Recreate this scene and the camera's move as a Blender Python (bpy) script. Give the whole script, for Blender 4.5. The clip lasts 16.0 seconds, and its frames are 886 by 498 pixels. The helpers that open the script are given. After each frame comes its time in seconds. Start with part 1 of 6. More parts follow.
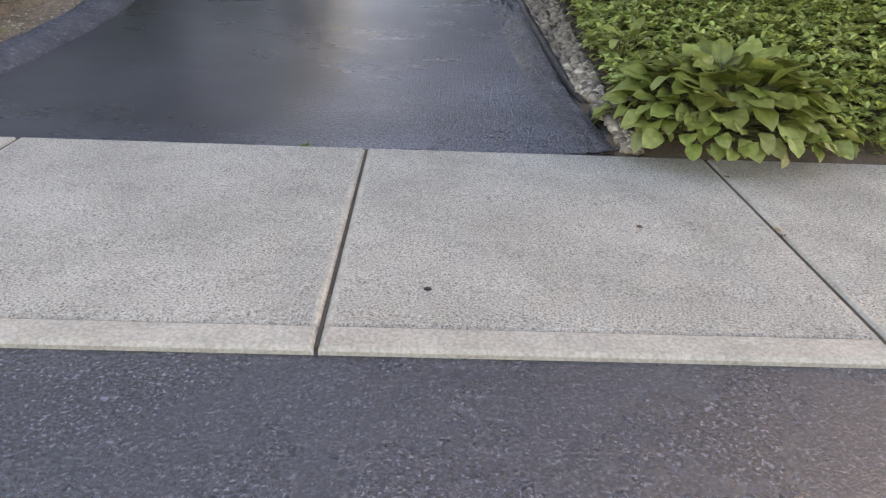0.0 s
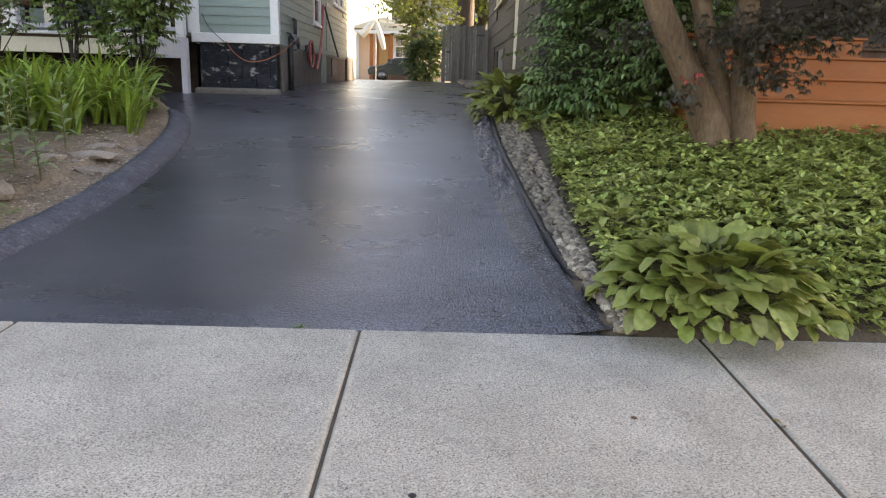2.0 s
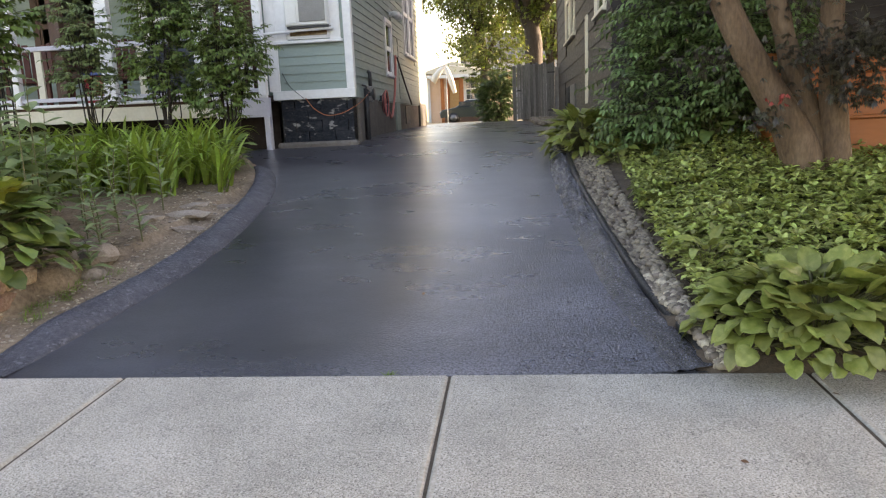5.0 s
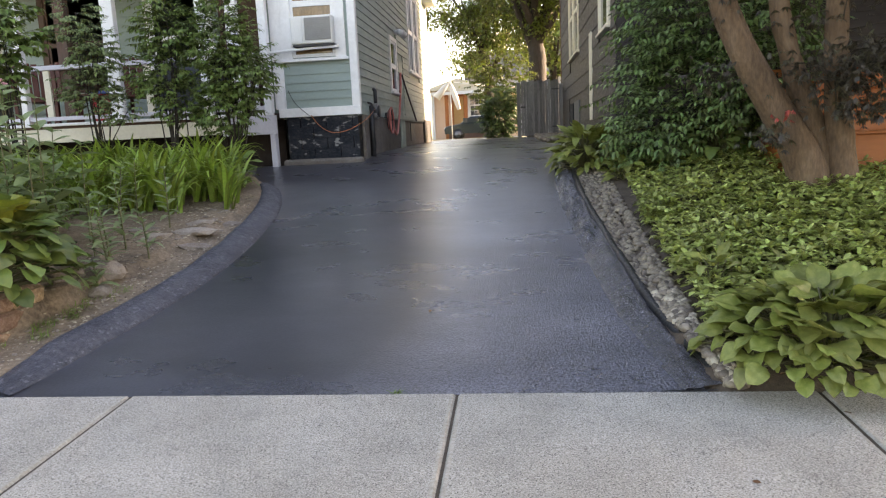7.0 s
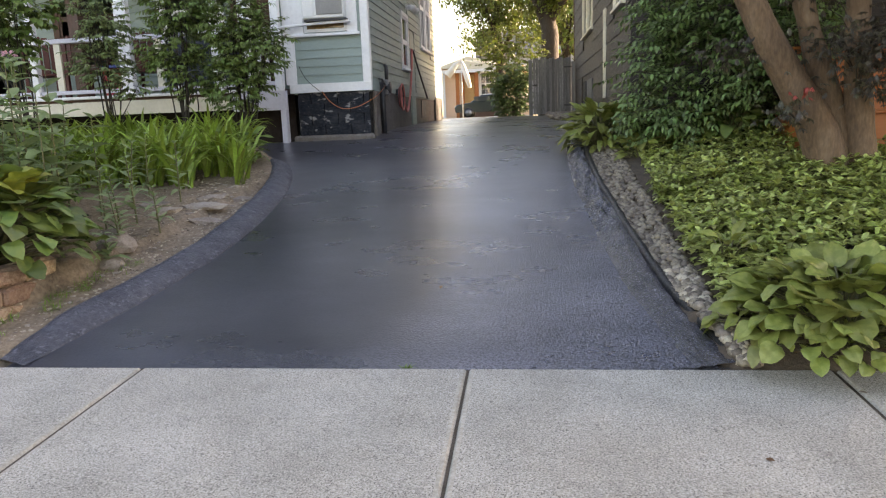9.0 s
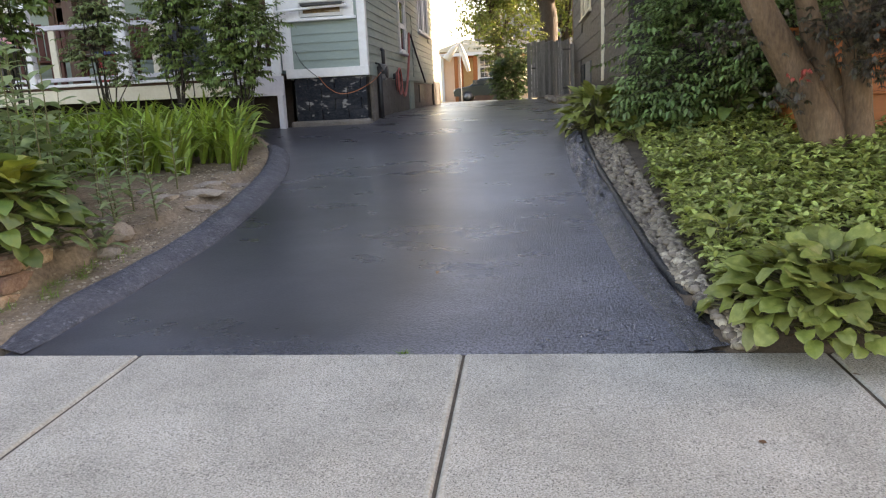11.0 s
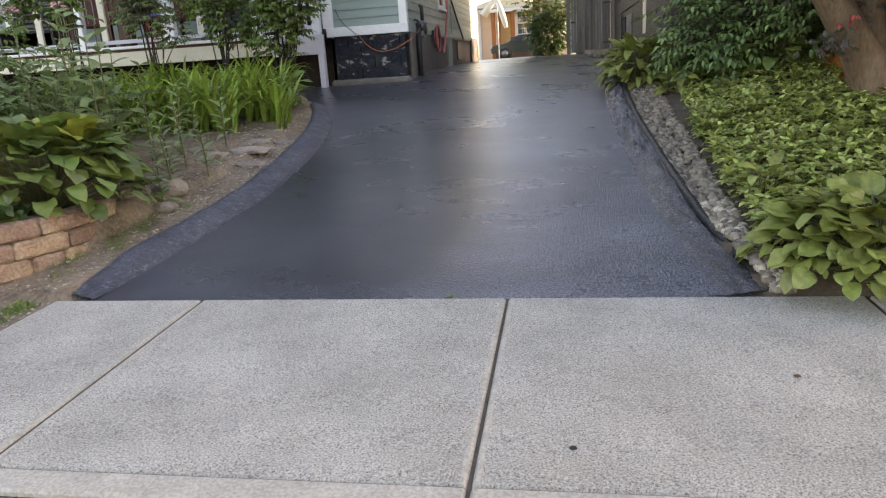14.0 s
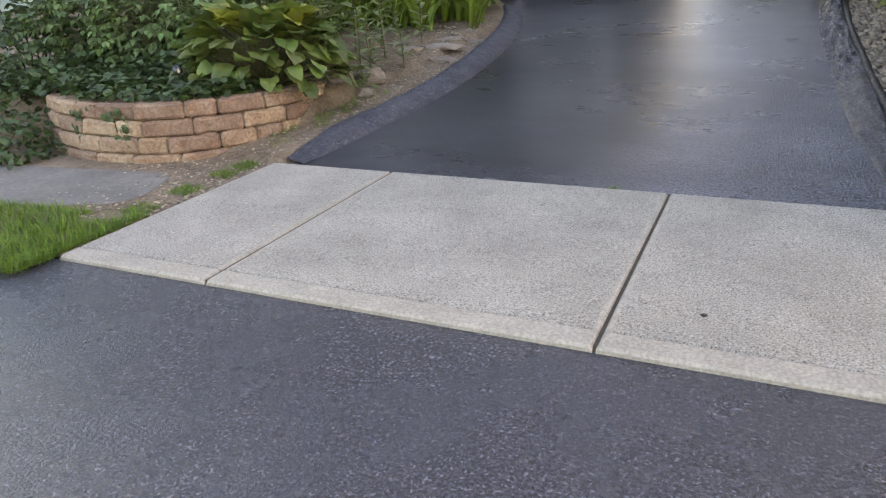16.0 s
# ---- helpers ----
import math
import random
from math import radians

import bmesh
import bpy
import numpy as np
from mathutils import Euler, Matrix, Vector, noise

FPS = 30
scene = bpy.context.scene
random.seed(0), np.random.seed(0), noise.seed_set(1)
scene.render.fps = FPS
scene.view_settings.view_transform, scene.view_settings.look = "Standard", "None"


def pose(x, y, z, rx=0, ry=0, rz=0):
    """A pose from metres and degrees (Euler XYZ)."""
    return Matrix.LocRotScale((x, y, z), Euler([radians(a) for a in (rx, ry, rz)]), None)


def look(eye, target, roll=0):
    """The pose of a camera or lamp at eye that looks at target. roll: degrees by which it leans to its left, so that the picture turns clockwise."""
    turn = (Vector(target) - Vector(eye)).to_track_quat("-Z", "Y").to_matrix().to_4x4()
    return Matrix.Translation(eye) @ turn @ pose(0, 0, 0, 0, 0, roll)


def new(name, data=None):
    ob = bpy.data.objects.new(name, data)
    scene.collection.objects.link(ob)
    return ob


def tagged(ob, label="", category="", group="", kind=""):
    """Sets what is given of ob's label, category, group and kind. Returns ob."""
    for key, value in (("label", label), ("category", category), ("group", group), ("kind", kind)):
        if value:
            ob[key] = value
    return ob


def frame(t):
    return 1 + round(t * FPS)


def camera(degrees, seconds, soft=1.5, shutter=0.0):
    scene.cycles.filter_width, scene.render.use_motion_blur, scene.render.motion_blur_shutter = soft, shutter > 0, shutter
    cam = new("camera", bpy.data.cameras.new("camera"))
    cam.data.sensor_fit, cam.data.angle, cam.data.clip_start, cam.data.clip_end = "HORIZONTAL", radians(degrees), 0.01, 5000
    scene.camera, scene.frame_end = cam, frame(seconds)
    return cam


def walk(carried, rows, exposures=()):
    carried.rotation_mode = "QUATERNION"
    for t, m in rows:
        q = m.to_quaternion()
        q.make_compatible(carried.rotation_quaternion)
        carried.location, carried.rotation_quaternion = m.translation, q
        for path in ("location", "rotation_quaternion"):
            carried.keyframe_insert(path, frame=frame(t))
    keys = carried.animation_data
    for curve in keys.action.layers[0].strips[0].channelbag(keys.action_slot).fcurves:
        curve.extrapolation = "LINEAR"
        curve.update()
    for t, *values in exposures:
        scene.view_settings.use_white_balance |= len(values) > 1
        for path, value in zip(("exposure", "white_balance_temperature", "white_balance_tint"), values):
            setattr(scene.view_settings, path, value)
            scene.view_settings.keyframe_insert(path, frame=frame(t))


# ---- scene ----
EXPOSURE, KELVIN, TINT = 2.6, 8900, 23
LENS = 64.86
cam = camera(LENS, 16.0, soft=1.2)
PATH = [
    (0, look((0.319, -1.776, 1.197), (0.375, 0.026, 0.331), 2.38)),
    (0.5, look((0.295, -1.753, 1.261), (0.366, 0.099, 0.510), 3.37)),
    (1, look((0.359, -1.706, 1.323), (0.356, 0.206, 0.736), 2.97)),
    (1.5, look((0.393, -1.694, 1.340), (0.402, 0.228, 0.785), 2.91)),
    (2, look((0.392, -1.710, 1.368), (0.415, 0.233, 0.896), 1.66)),
    (2.5, look((0.373, -1.722, 1.383), (0.339, 0.233, 0.962), 0.31)),
    (3, look((0.365, -1.720, 1.386), (0.298, 0.238, 0.980), -0.29)),
    (3.5, look((0.370, -1.701, 1.388), (0.279, 0.258, 0.994), -1.08)),
    (4, look((0.359, -1.703, 1.396), (0.203, 0.255, 1.019), -1.30)),
    (6.5, look((0.355, -1.693, 1.379), (0.141, 0.267, 1.042), -2.84)),
    (7, look((0.343, -1.695, 1.400), (0.130, 0.268, 1.083), -2.71)),
    (7.5, look((0.328, -1.683, 1.389), (0.108, 0.276, 1.050), -2.27)),
    (8, look((0.321, -1.676, 1.375), (0.092, 0.277, 1.014), -1.95)),
    (10.5, look((0.340, -1.671, 1.370), (0.081, 0.273, 0.977), -2.96)),
    (11, look((0.351, -1.669, 1.376), (0.109, 0.272, 0.959), -2.76)),
    (11.5, look((0.360, -1.670, 1.367), (0.099, 0.267, 0.946), -2.63)),
    (12, look((0.367, -1.673, 1.370), (0.096, 0.263, 0.946), -2.78)),
    (12.5, look((0.397, -1.671, 1.363), (0.079, 0.254, 0.923), -3.13)),
    (13, look((0.411, -1.660, 1.346), (-0.037, 0.237, 0.899), -3.59)),
    (13.5, look((0.377, -1.743, 1.347), (-0.014, 0.158, 0.863), -3.35)),
    (14, look((0.328, -1.838, 1.344), (-0.021, 0.062, 0.824), -3.81)),
    (14.5, look((0.310, -1.949, 1.354), (-0.064, -0.047, 0.859), -4.59)),
    (15, look((0.327, -2.052, 1.330), (-0.064, -0.171, 0.774), -3.84)),
    (15.5, look((0.403, -2.125, 1.266), (-0.215, -0.335, 0.623), -2.16)),
    (16, look((0.491, -2.216, 1.248), (-0.324, -0.535, 0.533), -2.71)),
]
walk(cam, PATH, exposures=[(0, EXPOSURE, KELVIN, TINT), (16, EXPOSURE, KELVIN, TINT)])

# ---- world and sun ----
SUN_ELEVATION, SUN_FROM = 20.0, (0.85, 0.53)
world = bpy.data.worlds.new("sky")
scene.world = world
world.use_nodes = True
wn = world.node_tree
sky = wn.nodes.new("ShaderNodeTexSky")
sky.sky_type = "NISHITA"
sky.sun_disc = False
sky.sun_elevation = radians(SUN_ELEVATION)
sky.sun_rotation = math.atan2(SUN_FROM[0], SUN_FROM[1])
sky.air_density, sky.dust_density, sky.ozone_density = 1.0, 1.5, 1.2
wn.nodes["Background"].inputs["Strength"].default_value = 0.15
wn.links.new(sky.outputs[0], wn.nodes["Background"].inputs["Color"])
sun = new("sun", bpy.data.lights.new("sun", "SUN"))
sun.data.energy, sun.data.angle, sun.data.color = 4.5, radians(0.5), (1.0, 0.9, 0.76)
sun.matrix_world = look((SUN_FROM[0] * 30, SUN_FROM[1] * 30, 30 * math.tan(radians(SUN_ELEVATION))), (0, 0, 0))


# ---- materials ----
def material(name, colors, scale=8.0, rough=(0.6, 0.8), bump=0.2, bump_scale=60.0, metal=0.0, spots=None, island=0.0,
             obj_random=0.0, stretch=(1, 1, 1), spec=0.5, distance=0.01, fine_scale=None, fine_mix=0.45):
    """A surface of two or three colours mixed at a coarse and a fine scale, with relief; spots: (colour, scale, share)."""
    m = bpy.data.materials.new(name)
    m.use_nodes = True
    nt = m.node_tree
    n, link = nt.nodes, nt.links.new
    bsdf = n["Principled BSDF"]
    geo = n.new("ShaderNodeNewGeometry")
    mapping = n.new("ShaderNodeMapping")
    mapping.inputs["Scale"].default_value = stretch
    link(geo.outputs["Position"], mapping.inputs["Vector"])

    def noise_of(size, detail=4.0, roughness=0.6):
        t = n.new("ShaderNodeTexNoise")
        t.inputs["Scale"].default_value, t.inputs["Detail"].default_value = size, detail
        t.inputs["Roughness"].default_value = roughness
        link(mapping.outputs[0], t.inputs["Vector"])
        return t.outputs["Fac"]

    def ramp_of(source, stops):
        r = n.new("ShaderNodeValToRGB")
        while len(r.color_ramp.elements) < len(stops):
            r.color_ramp.elements.new(0.5)
        for e, (at, c) in zip(r.color_ramp.elements, stops):
            e.position, e.color = at, (*c, 1)
        link(source, r.inputs["Fac"])
        return r.outputs["Color"]

    def mixed(fac, a, b, blend="MIX"):
        x = n.new("ShaderNodeMix")
        x.data_type, x.blend_type = "RGBA", blend
        if isinstance(fac, float):
            x.inputs[0].default_value = fac
        else:
            link(fac, x.inputs[0])
        link(a, x.inputs[6])
        link(b, x.inputs[7])
        return x.outputs[2]

    k = len(colors)
    coarse = ramp_of(noise_of(scale), [(0.3 + 0.4 * i / max(1, k - 1), c) for i, c in enumerate(colors)])
    fine = ramp_of(noise_of(fine_scale or scale * 9, 3.0), [(0.36 + 0.28 * i / max(1, k - 1), c) for i, c in enumerate(colors)])
    color = mixed(fine_mix, coarse, fine)
    if spots:
        c, size, share = spots
        mask = n.new("ShaderNodeMapRange")
        link(noise_of(size, 2.0), mask.inputs[0])
        edge = 0.5 + (0.5 - share) * 0.4
        mask.inputs[1].default_value, mask.inputs[2].default_value = edge - 0.03, edge + 0.05
        rgb = n.new("ShaderNodeRGB")
        rgb.outputs[0].default_value = (*c, 1)
        color = mixed(mask.outputs[0], color, rgb.outputs[0])
    if island or obj_random:
        hue = n.new("ShaderNodeHueSaturation")
        if island:
            source = geo.outputs["Random Per Island"]
        else:
            source = n.new("ShaderNodeObjectInfo").outputs["Random"]
        amount = island or obj_random
        for socket, lo, hi in (("Value", 1 - amount, 1 + amount), ("Hue", 0.5 - 0.035 * amount, 0.5 + 0.035 * amount)):
            r = n.new("ShaderNodeMapRange")
            link(source, r.inputs[0])
            r.inputs[3].default_value, r.inputs[4].default_value = lo, hi
            link(r.outputs[0], hue.inputs[socket])
        link(color, hue.inputs["Color"])
        color = hue.outputs[0]
    link(color, bsdf.inputs["Base Color"])
    rr = n.new("ShaderNodeMapRange")
    link(noise_of(scale * 2.3), rr.inputs[0])
    rr.inputs[1].default_value, rr.inputs[2].default_value = 0.35, 0.65
    rr.inputs[3].default_value, rr.inputs[4].default_value = rough
    link(rr.outputs[0], bsdf.inputs["Roughness"])
    bsdf.inputs["Metallic"].default_value = metal
    bsdf.inputs["Specular IOR Level"].default_value = spec
    if bump:
        b = n.new("ShaderNodeBump")
        b.inputs["Strength"].default_value, b.inputs["Distance"].default_value = bump, distance
        link(noise_of(bump_scale, 5.0, 0.65), b.inputs["Height"])
        link(b.outputs[0], bsdf.inputs["Normal"])
    return m


def leafy(name, colors, island=0.35, rough=(0.35, 0.55), obj_random=0.0, scale=6.0):
    """Foliage: a leaf that also lets light through."""
    m = material(name, colors, scale=scale, rough=rough, bump=0.15, bump_scale=90, island=0 if obj_random else island,
                 obj_random=obj_random, distance=0.004)
    nt = m.node_tree
    bsdf, out = nt.nodes["Principled BSDF"], nt.nodes["Material Output"]
    tr, mix = nt.nodes.new("ShaderNodeBsdfTranslucent"), nt.nodes.new("ShaderNodeMixShader")
    source = bsdf.inputs["Base Color"].links[0].from_socket
    nt.links.new(source, tr.inputs["Color"])
    mix.inputs[0].default_value = 0.3
    nt.links.new(bsdf.outputs[0], mix.inputs[1])
    nt.links.new(tr.outputs[0], mix.inputs[2])
    nt.links.new(mix.outputs[0], out.inputs["Surface"])
    return m


def glass(name):
    m = bpy.data.materials.new(name)
    m.use_nodes = True
    b = m.node_tree.nodes["Principled BSDF"]
    b.inputs["Base Color"].default_value = (0.03, 0.035, 0.04, 1)
    b.inputs["Roughness"].default_value = 0.06
    b.inputs["Specular IOR Level"].default_value = 0.8
    return m


M = {}
M["concrete"] = material("concrete", [(0.20, 0.182, 0.155), (0.39, 0.358, 0.308), (0.60, 0.56, 0.49)], scale=1.8, rough=(0.8, 0.95),
                         bump=1.0, bump_scale=110, spots=((0.13, 0.12, 0.10), 130, 0.27), distance=0.009, fine_scale=120, fine_mix=0.64)
M["concrete_edge"] = material("concrete_edge", [(0.27, 0.24, 0.195), (0.40, 0.36, 0.30), (0.52, 0.475, 0.405)], scale=5, rough=(0.8, 0.95), bump=0.8,
                              bump_scale=80, distance=0.01, fine_scale=70, fine_mix=0.55)
M["road"] = material("road_asphalt", [(0.007, 0.007, 0.010), (0.036, 0.036, 0.045), (0.085, 0.085, 0.10)], scale=0.8, rough=(0.22, 0.32), bump=0.8,
                     bump_scale=80, spots=((0.16, 0.16, 0.185), 75, 0.2), distance=0.011, fine_scale=90, fine_mix=0.8, spec=0.9)


def sealed_asphalt(name):
    """Fresh sealer: smooth and streaked where it lies thick, open and grainy along the kerb where it is thin."""
    m = material(name, [(0.022, 0.022, 0.027), (0.038, 0.038, 0.046), (0.060, 0.060, 0.070)], scale=0.8, rough=(0.26, 0.33), bump=0.0,
                 stretch=(0.6, 1.3, 1), fine_scale=5, fine_mix=0.15, spec=0.8)
    nt = m.node_tree
    n, link, bsdf = nt.nodes, nt.links.new, nt.nodes["Principled BSDF"]
    geo = n.new("ShaderNodeNewGeometry")
    axes = n.new("ShaderNodeSeparateXYZ")
    link(geo.outputs["Position"], axes.inputs[0])
    wander = n.new("ShaderNodeTexNoise")
    wander.inputs["Scale"].default_value = 1.6
    link(geo.outputs["Position"], wander.inputs["Vector"])

    def sum_of(a, b, k):
        x = n.new("ShaderNodeMath")
        x.operation = "MULTIPLY_ADD"
        link(a, x.inputs[0])
        x.inputs[1].default_value = k
        if isinstance(b, float):
            x.inputs[2].default_value = b
        else:
            link(b, x.inputs[2])
        return x.outputs[0]

    where = sum_of(wander.outputs["Fac"], sum_of(axes.outputs["Y"], sum_of(axes.outputs["X"], 0.05, 1.0), -0.26), 0.9)
    grainy = n.new("ShaderNodeMapRange")
    link(where, grainy.inputs[0])
    grainy.inputs[1].default_value, grainy.inputs[2].default_value = -0.75, 0.55
    grainy.inputs[3].default_value, grainy.inputs[4].default_value = 0.10, 1.0
    grain = n.new("ShaderNodeTexNoise")
    grain.inputs["Scale"].default_value, grain.inputs["Detail"].default_value = 75.0, 3.0
    link(geo.outputs["Position"], grain.inputs["Vector"])
    bump = n.new("ShaderNodeBump")
    bump.inputs["Distance"].default_value = 0.011
    link(grainy.outputs[0], bump.inputs["Strength"])
    link(grain.outputs["Fac"], bump.inputs["Height"])
    link(bump.outputs[0], bsdf.inputs["Normal"])
    # grain tone; its high gain also paints in sky reflected by the grain
    pits = n.new("ShaderNodeMapRange")
    link(grain.outputs["Fac"], pits.inputs[0])
    pits.inputs[1].default_value, pits.inputs[2].default_value = 0.34, 0.62
    pits.inputs[3].default_value, pits.inputs[4].default_value = 0.15, 4.2
    tone = n.new("ShaderNodeMix")
    tone.data_type, tone.blend_type = "RGBA", "MULTIPLY"
    link(grainy.outputs[0], tone.inputs[0])
    link(bsdf.inputs["Base Color"].links[0].from_socket, tone.inputs[6])
    link(pits.outputs[0], tone.inputs[7])
    link(tone.outputs[2], bsdf.inputs["Base Color"])
    return m


M["drive"] = sealed_asphalt("driveway_asphalt")
M["berm"] = material("berm_asphalt", [(0.024, 0.025, 0.034), (0.050, 0.052, 0.068), (0.085, 0.087, 0.105)], scale=4, rough=(0.4, 0.6), bump=1.0,
                     bump_scale=38, distance=0.02, spots=((0.13, 0.13, 0.155), 26, 0.16), fine_mix=0.55)
M["berm_wet"] = material("wet_berm_asphalt", [(0.014, 0.014, 0.017), (0.04, 0.04, 0.048), (0.085, 0.085, 0.098)], scale=3, rough=(0.07, 0.18), bump=1.0, spec=1.0,
                         bump_scale=45, spots=((0.17, 0.17, 0.19), 85, 0.2), distance=0.018, fine_scale=80, fine_mix=0.6)
M["tar"] = material("tar_edge", [(0.006, 0.006, 0.007), (0.014, 0.014, 0.015)], scale=20, rough=(0.3, 0.6), bump=0.6, bump_scale=50)
M["soil"] = material("soil", [(0.09, 0.064, 0.042), (0.20, 0.145, 0.098), (0.30, 0.225, 0.158)], scale=3.5, rough=(0.85, 1), bump=0.8,
                     bump_scale=45, distance=0.02)
M["dark_soil"] = material("dark_soil", [(0.05, 0.037, 0.026), (0.12, 0.085, 0.058)], scale=6, rough=(0.85, 1), bump=0.8, bump_scale=50)
M["ground"] = material("ground_turf", [(0.04, 0.055, 0.02), (0.09, 0.085, 0.05), (0.13, 0.11, 0.07)], scale=0.8, rough=(0.85, 1),
                       bump=0.8, bump_scale=30)
M["old_asphalt"] = material("old_asphalt", [(0.12, 0.112, 0.10), (0.22, 0.205, 0.185)], scale=3, rough=(0.8, 0.95), bump=0.5, bump_scale=80)
M["green_paint"] = material("green_clapboard_paint", [(0.22, 0.28, 0.255), (0.265, 0.33, 0.30)], scale=1.5, rough=(0.5, 0.7), bump=0.12,
                            bump_scale=40, stretch=(1, 1, 5), obj_random=0.05)
M["white_paint"] = material("white_trim_paint", [(0.66, 0.66, 0.66), (0.78, 0.78, 0.78)], scale=2.5, rough=(0.45, 0.65), bump=0.1, bump_scale=50)
M["cream_paint"] = material("cream_rim_paint", [(0.58, 0.53, 0.42), (0.68, 0.63, 0.52)], scale=2.5, rough=(0.5, 0.7), bump=0.15, bump_scale=40)
M["lilac_paint"] = material("weathered_lilac_paint", [(0.46, 0.45, 0.51), (0.56, 0.55, 0.60)], scale=3, rough=(0.5, 0.7), bump=0.15, bump_scale=40)
M["black_block"] = material("black_sealed_block", [(0.008, 0.010, 0.015), (0.018, 0.021, 0.029), (0.045, 0.048, 0.056)], scale=3, rough=(0.6, 0.9), bump=0.8, spec=0.2,
                            bump_scale=30, spots=((0.24, 0.24, 0.24), 7, 0.13), stretch=(1, 1, 1.8), distance=0.02)
M["stone_wall"] = material("rubble_foundation", [(0.10, 0.085, 0.075), (0.2, 0.175, 0.155)], scale=5, rough=(0.8, 1), bump=0.8, bump_scale=18,
                           distance=0.03)
M["brown_paint"] = material("dark_brown_clapboard", [(0.020, 0.015, 0.014), (0.032, 0.025, 0.023)], scale=2, rough=(0.6, 0.8), bump=0.2,
                            bump_scale=40, stretch=(1, 1, 5), obj_random=0.08)
M["brown_wood"] = material("brown_stained_wood", [(0.06, 0.03, 0.02), (0.11, 0.055, 0.035)], scale=4, rough=(0.6, 0.8), bump=0.3,
                           bump_scale=40, stretch=(1, 1, 0.2))
# near-black brown that paints in the shade of openings
M["void_shade"] = material("dark_brown_painted_shade", [(0.02, 0.012, 0.01), (0.035, 0.022, 0.018)], scale=4, rough=(0.8, 1), bump=0.2)
M["orange_paint"] = material("orange_step_paint", [(0.29, 0.085, 0.018), (0.37, 0.11, 0.026)], scale=3, rough=(0.45, 0.65), bump=0.15,
                             bump_scale=40, stretch=(0.3, 1, 1))
M["grey_wood"] = material("weathered_grey_board", [(0.075, 0.076, 0.08), (0.145, 0.147, 0.152), (0.21, 0.212, 0.216)], scale=6, rough=(0.75, 0.95),
                          bump=0.5, bump_scale=40, stretch=(3, 3, 0.15), obj_random=0.3)
M["block"] = material("tan_wall_block", [(0.22, 0.125, 0.08), (0.35, 0.225, 0.15), (0.47, 0.35, 0.25)], scale=5, rough=(0.85, 1), bump=1.0,
                      bump_scale=30, obj_random=0.32, distance=0.025)
M["pebble"] = material("pale_pebble", [(0.20, 0.16, 0.118), (0.40, 0.34, 0.265)], scale=30, rough=(0.5, 0.75), bump=0.2, obj_random=0.45)
M["pebbles"] = material("pale_pebbles", [(0.085, 0.066, 0.048), (0.215, 0.175, 0.133)], scale=30, rough=(0.5, 0.75), bump=0.2, island=0.5)
M["rock"] = material("garden_rock", [(0.15, 0.115, 0.09), (0.23, 0.185, 0.15), (0.30, 0.26, 0.22)], scale=7, rough=(0.8, 0.95), bump=0.7,
                     bump_scale=25, obj_random=0.25, distance=0.02)
M["bark"] = material("smooth_brown_bark", [(0.055, 0.031, 0.017), (0.11, 0.064, 0.034), (0.165, 0.106, 0.062)], scale=5, rough=(0.75, 0.95), bump=0.8,
                     bump_scale=22, stretch=(1, 1, 0.3), distance=0.02)
M["dark_bark"] = material("dark_bark", [(0.022, 0.017, 0.013), (0.055, 0.042, 0.031)], scale=6, rough=(0.8, 1), bump=0.8, bump_scale=20,
                          stretch=(1, 1, 0.3), distance=0.03)
M["twig"] = material("green_stem", [(0.08, 0.09, 0.03), (0.14, 0.12, 0.06)], scale=10, rough=(0.6, 0.8), bump=0.1)
M["hosta"] = leafy("hosta_leaf", [(0.11, 0.142, 0.028), (0.19, 0.217, 0.047), (0.30, 0.31, 0.095)], obj_random=0.30, scale=3)
M["hosta_blue"] = leafy("blue_green_hosta_leaf", [(0.06, 0.11, 0.03), (0.11, 0.16, 0.038), (0.17, 0.20, 0.04)], obj_random=0.4, scale=2)
M["hosta_yellow"] = leafy("yellowing_hosta_leaf", [(0.16, 0.19, 0.03), (0.30, 0.30, 0.045)], obj_random=0.3, scale=3)
M["pachy"] = leafy("spurge_leaf", [(0.16, 0.20, 0.05), (0.32, 0.365, 0.10), (0.50, 0.53, 0.20)], island=0.5, scale=1.2, rough=(0.28, 0.45))
M["viburnum"] = leafy("shrub_leaf", [(0.085, 0.15, 0.05), (0.18, 0.26, 0.09)], island=0.55, scale=2)
M["rose"] = leafy("tall_shrub_leaf", [(0.085, 0.145, 0.038), (0.17, 0.235, 0.065)], island=0.5, scale=2)
M["lily"] = leafy("daylily_leaf", [(0.13, 0.21, 0.028), (0.27, 0.36, 0.06)], island=0.4, scale=3)
M["milkweed"] = leafy("milkweed_leaf", [(0.13, 0.19, 0.07), (0.24, 0.30, 0.14)], island=0.35, scale=3)
M["ivy"] = leafy("ivy_leaf", [(0.035, 0.07, 0.026), (0.08, 0.13, 0.04)], island=0.4, scale=3)
M["maple"] = leafy("purple_maple_leaf", [(0.04, 0.038, 0.034), (0.072, 0.058, 0.044), (0.085, 0.092, 0.045)], island=0.45, scale=2.5)
M["red_leaf"] = leafy("scarlet_maple_leaf", [(0.34, 0.045, 0.04), (0.42, 0.08, 0.06)], island=0.2)
M["back_leaf"] = leafy("tree_leaf", [(0.05, 0.085, 0.016), (0.15, 0.175, 0.03)], island=0.55, scale=1)
M["grass"] = leafy("lawn_blade", [(0.08, 0.17, 0.015), (0.17, 0.27, 0.03)], island=0.35, scale=2)
